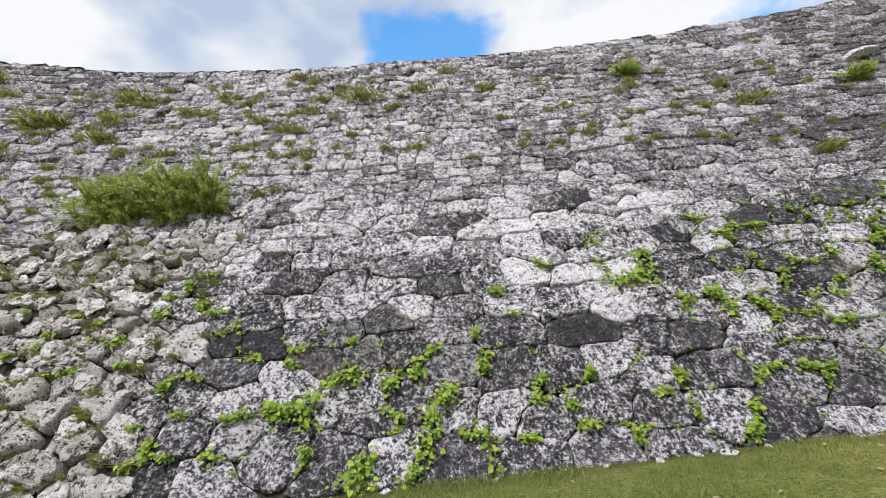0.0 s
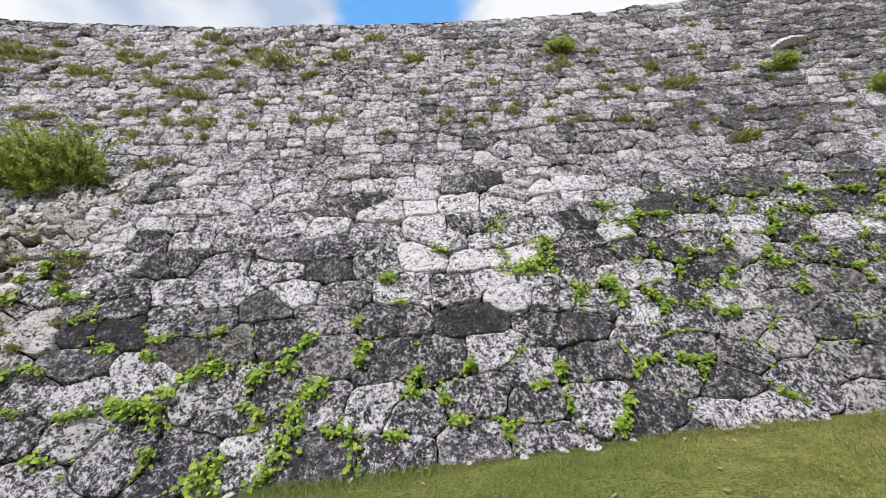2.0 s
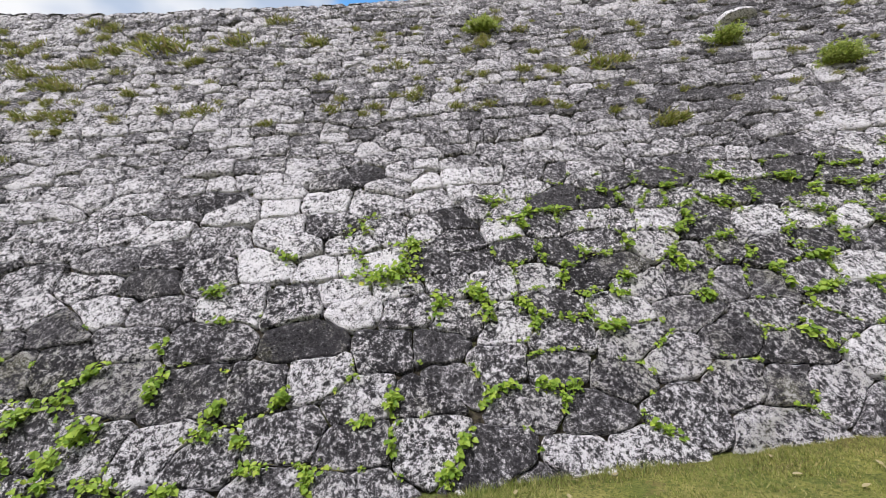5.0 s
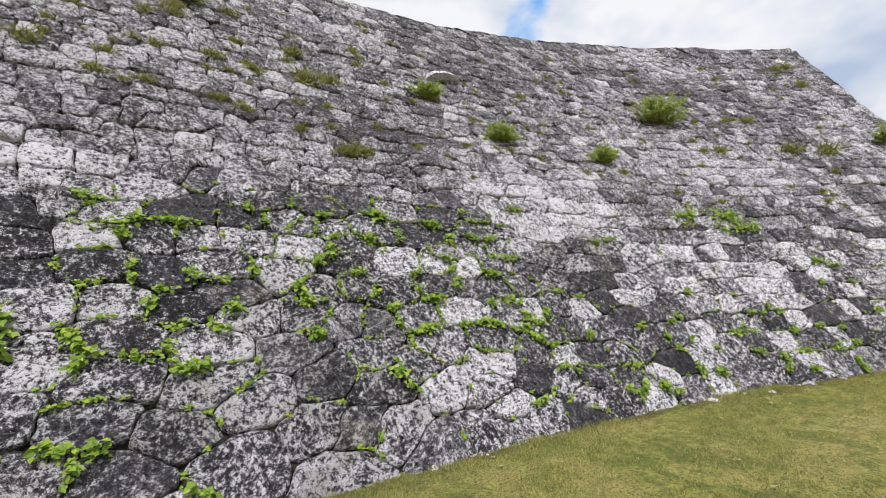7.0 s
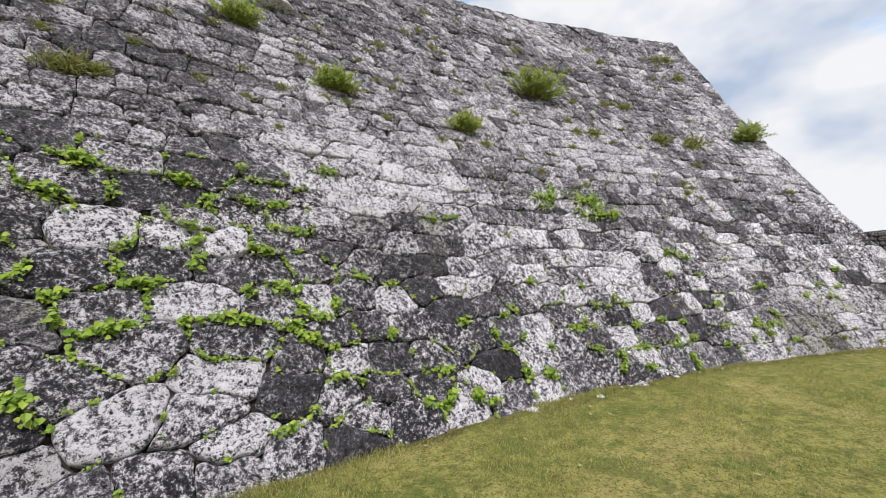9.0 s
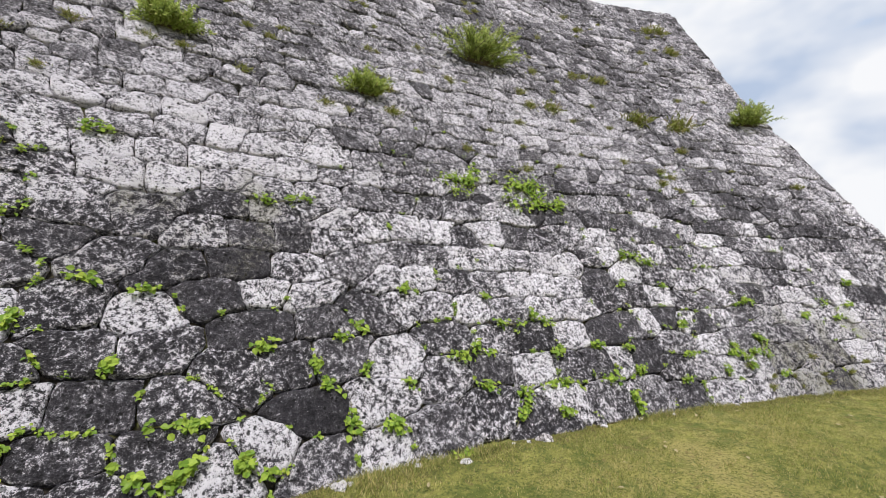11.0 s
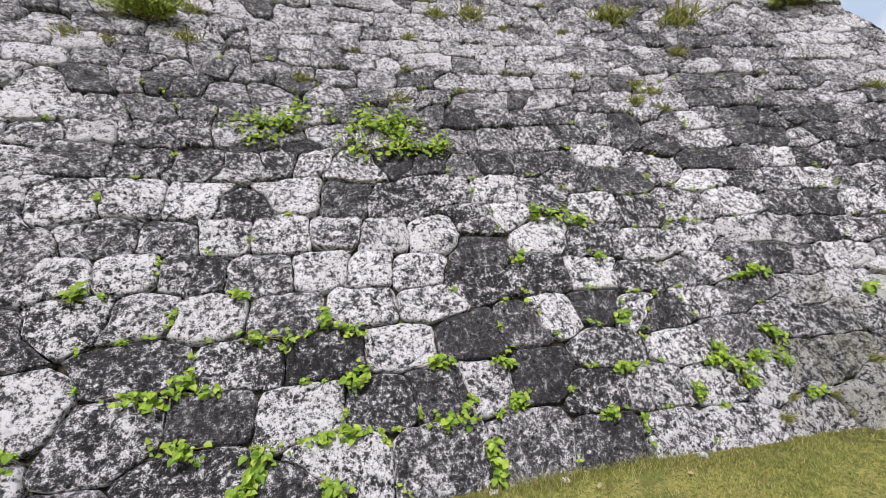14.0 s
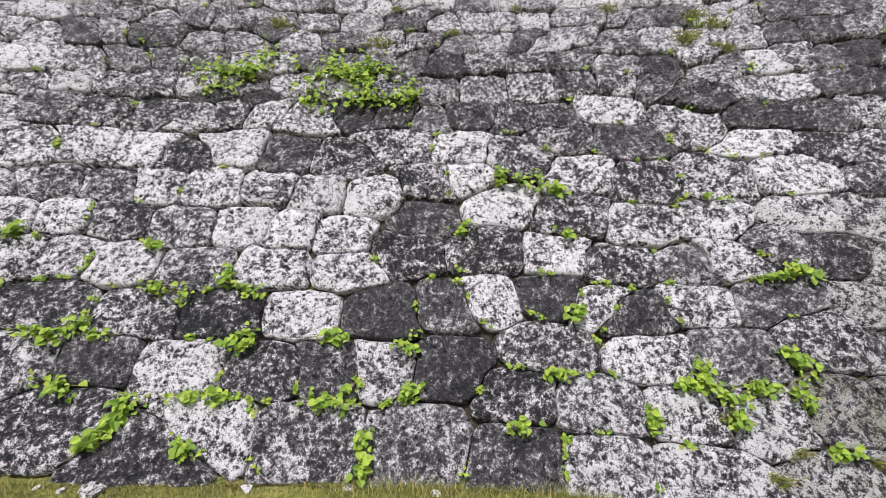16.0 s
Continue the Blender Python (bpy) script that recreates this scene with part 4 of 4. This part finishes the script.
def scatter_litter():
    kinds = []
    for i in range(4):
        v, f = [], []
        leaf(v, f, Vector((0, 0, 0)), Vector((1, 0, 0.1)), Vector((0, 0, 1)), 0.06, 0.03, 0.15)
        ob = mesh_object("fallen_leaf", v, f, LITTER)
        kinds.append(tagged(ob, "pale dry fallen leaf lying on the lawn", "leaf", "fallen leaves on the lawn"))
    for n in range(70):
        x = random.uniform(1, 20)
        y = base_y(x) - abs(random.gauss(0.3, 1.3)) - 0.1
        m = pose(x, y, ground_z(x, y) + 0.022, random.uniform(-15, 15), random.uniform(-15, 15), random.uniform(0, 360))
        if n < 4:
            kinds[n].matrix_basis = m
        else:
            copy_thing(kinds[n % 4], m)


scatter_litter()


def grass_mesh(name, xs, off, hs, material, rng):
    """Many bent blades in one mesh, at distances out from the wall's foot."""
    ys = np.array([base_y(x) for x in xs]) - off
    zs = np.array([ground_z(x, y) for x, y in zip(xs, ys)]) - 0.003
    n = len(xs)
    a, b = rng.uniform(0, 6.283, n), rng.uniform(0, 6.283, n)
    out, w = rng.uniform(0.2, 1.0, n) * hs, rng.uniform(0.0018, 0.004, n)
    base = np.stack([xs, ys, zs], 1)
    side = np.stack([w * np.cos(a), w * np.sin(a), 0 * w], 1)
    tip = base + np.stack([out * np.cos(b), out * np.sin(b), hs], 1)
    verts = np.stack([base - side, base + side, tip], 1).reshape(-1, 3)
    faces = np.arange(3 * n).reshape(-1, 3)
    return mesh_object(name, verts.tolist(), faces.tolist(), material)


def build_grass():
    """Short blades of the lawn in clumps, longer ones and dry ones along the wall's foot."""
    rng = np.random.default_rng(5)
    n = 420000
    xs, off = rng.uniform(-3.5, 20.5, n), rng.exponential(1.9, n) - 0.03
    clump = np.sin(xs * 9.1 + 3 * np.sin(off * 5.3)) * np.sin(off * 11.7 + 2 * np.sin(xs * 4.1)) + 0.7 * np.sin(xs * 2.3 + off * 3.1)
    keep = (off < 7) & (clump + rng.normal(0, 0.6, n) > -0.35)
    xs, off, clump = xs[keep], off[keep], clump[keep]
    hs = (0.010 + 0.022 * rng.random(len(xs)) ** 1.5) * (1 + 0.35 * np.clip(clump, -1, 1))
    tagged(grass_mesh("grass", xs, off, hs, GRASS, rng), "short yellow-green lawn grass with dry blades", "grass", kind="stuff")
    n = 34000
    xs, off = rng.uniform(-3.5, 20.5, n), np.abs(rng.normal(0, 0.11, n)) - 0.02
    hs = (0.03 + 0.07 * rng.random(n) ** 1.5) * (0.55 + 0.45 * np.sin(xs * 1.7 + np.sin(xs * 3.9)))
    tagged(grass_mesh("tall_grass", xs, off, hs, GRASS, rng), "longer uncut grass along the wall's foot", "grass", kind="stuff")
    n = 90000
    xs, off = rng.uniform(-3.5, 20.5, n), np.abs(rng.normal(0, 0.17, n)) - 0.02
    off = off * (0.7 + 0.5 * np.sin(xs * 1.1 + 1.0) + 0.3 * np.sin(xs * 4.7)) + 0.01
    hs = 0.006 + 0.016 * rng.random(n) ** 2
    tagged(grass_mesh("dry_thatch", xs, off, hs, THATCH, rng), "brown dry grass litter along the wall's foot", "dry grass", kind="stuff")


build_grass()


def build_far_wall():
    """The next curtain wall, seen past the arris: a battered body with coursed blocks."""
    def place(s, z, out=0.0):
        a = radians(-16 + 42 * s)
        r = 26 + 0.35 * z - out
        return Vector((13.5 + r * math.cos(a - 0.12), 3 + r * math.sin(a - 0.25), z))

    top = lambda s: 4.7 - 1.2 * s
    verts, faces = [], []
    n, m = 30, 6
    for i in range(n + 1):
        for j in range(m + 1):
            verts.append(place(i / n, -0.3 + (top(i / n) + 0.3) * j / m, -0.05))
        p = place(i / n, top(i / n), -0.05)
        verts.append(p + Vector((2.5, 0.5, 0)))
        verts.append(Vector((p.x + 3.5, p.y + 0.5, -0.3)))
    w = m + 3
    for i in range(n):
        for j in range(m + 2):
            a = i * w + j
            faces.append((a, a + w, a + w + 1, a + 1))
    body = mesh_object("wall_east", verts, faces, EARTH)
    tagged(body, "distant dark weathered limestone castle wall", "wall", kind="structure")
    shapes = []
    z = 0.0
    while z < 4.7:
        h = random.uniform(0.26, 0.4)
        s = 0.0
        while s < 1:
            ds = random.uniform(0.02, 0.04)
            if z + h <= top(s) + 0.1:
                c = Vector((s + ds / 2, z + h / 2))
                ring = [(s + 0.0012, z + 0.05), (s + 0.004, z + 0.012), (s + ds - 0.004, z + 0.012), (s + ds - 0.0012, z + 0.05), (s + ds - 0.0012, z + h - 0.05), (s + ds - 0.004, z + h - 0.012), (s + 0.004, z + h - 0.012), (s + 0.0012, z + h - 0.05)]
                ring = [Vector(p) for p in ring][::-1]
                v = [place(p.x, p.y, -0.1) for p in ring] + [place(p.x, p.y, 0.0) for p in ring] + [place(*p.lerp(c, 0.3), 0.05 + random.uniform(-0.02, 0.02)) for p in ring] + [place(*c, 0.06)]
                f = [(r * 8 + i, r * 8 + (i + 1) % 8, r * 8 + 8 + (i + 1) % 8, r * 8 + 8 + i) for r in range(2) for i in range(8)] + [(16 + i, 16 + (i + 1) % 8, 24) for i in range(8)]
                shapes.append((v, f, [1] * 8 + [0.8] * 8 + [0.3] * 8 + [0], {"lichen": random.uniform(0.0, 0.14), "cream": 0.0, "upper": 0.1, "moss": 0.5, "crust": 1.0}, 0, 0))
            s += ds
        z += h
    ob = new("stonework", stone_mesh("stonework", shapes, Vector()))
    ob.parent = body
    tagged(ob, "dark coursed blocks of the distant wall", kind="stuff")


build_far_wall()


def build_slab():
    """A flat slab that juts from the upper courses."""
    verts, faces = [], []
    cols = [(9.3, 6.14, 0.05), (9.42, 6.15, 0.17), (9.7, 6.2, 0.20), (9.95, 6.25, 0.16), (10.1, 6.27, 0.05)]
    for x, z, out in cols:
        for dz, o in ((0.10, -0.1), (0.07, out), (-0.01, out + 0.01), (-0.03, -0.1)):
            verts.append(on_wall(x, z + dz, o))
    for i in range(4):
        for j in range(4):
            a, b = i * 4 + j, i * 4 + (j + 1) % 4
            faces.append((a, b, b + 4, a + 4))
    faces += [(0, 1, 2, 3), (16, 19, 18, 17)]
    ob = mesh_object("stone_slab", verts, faces, STONE, wall, "pale flat slab jutting from the courses")
    for key, value in (("lichen", 0.6), ("rim", 0.0), ("cream", 0.0), ("upper", 0.1), ("moss", 0.0), ("crust", 1.0)):
        ob.data.attributes.new(key, "FLOAT", "POINT").data.foreach_set("value", [value] * len(ob.data.vertices))


build_slab()


def build_rubble():
    """Broken lumps of fresh stone in the collapsed stretch of the face."""
    rnd = random.Random(11)
    bm = bmesh.new()
    bmesh.ops.create_icosphere(bm, subdivisions=2, radius=1)
    ball = [v.co.copy() for v in bm.verts]
    tris = [tuple(v.index for v in f.verts) for f in bm.faces]
    bm.free()
    shapes = []
    while len(shapes) < 420:
        x, z = rnd.uniform(-8.5, -1.9), rnd.uniform(0.0, 3.5)
        if rnd.random() > rubble(x, z):
            continue
        r = rnd.choice((0.03, 0.04, 0.05, 0.07, 0.10)) * rnd.uniform(0.8, 1.3)
        n = wall_normal(x, z)
        c = on_wall(x, z, rnd.uniform(0.0, 0.04))
        if wave(x * 1.1, z * 1.6, 31.0) < -0.3:
            continue
        turn = Matrix.Rotation(rnd.uniform(0, 6.28), 3, n) @ n.to_track_quat("Z", "Y").to_matrix()
        seed = len(shapes) * 1.7
        flat, long = rnd.uniform(0.3, 0.5), rnd.uniform(1.0, 1.7)
        v = []
        for p in ball:
            k = 1 + 0.6 * noise.noise(p * 1.2 + Vector((seed, 0, 0))) + 0.6 * noise.noise(p * 2.9 + Vector((0, seed, 0)))
            v.append(c + turn @ Vector((p.x * r * k * long, p.y * r * k, p.z * r * k * flat)))
        shapes.append((v, tris, [0.4] * len(v), {"lichen": rnd.uniform(0.45, 0.9), "cream": rnd.uniform(0.3, 0.9), "upper": 0.0, "moss": rnd.uniform(0.0, 0.5), "crust": 1.0}, 0, 0))
    ob = new("rubble", stone_mesh("rubble", shapes, Vector(), False))
    ob.parent = wall
    tagged(ob, "cream broken lumps of limestone with moss between them", kind="stuff")


build_rubble()


# ---- stones of the wall, one by one along the stretch walked past, joined beyond it ----
def build_stones():
    shapes = [stone_shape(s) for s in LAID]
    near = [s for s in shapes if 7.0 < s[4] < 18.5 and s[5] < 2.6]
    near.sort(key=lambda s: abs(s[4] - 13.2) * 0.4 + s[5])
    near = near[:300]
    chosen = {id(s) for s in near}
    for s in near:
        c = sum(s[0], Vector()) / len(s[0])
        ob = new("stone", stone_mesh("stone", [s], c))
        ob.location = c
        ob.parent = wall
    rest = new("stonework", stone_mesh("stonework", [s for s in shapes if id(s) not in chosen], Vector()))
    rest.parent = wall
    tagged(rest, "rough coral limestone blocks in uneven courses", kind="stuff")


build_stones()
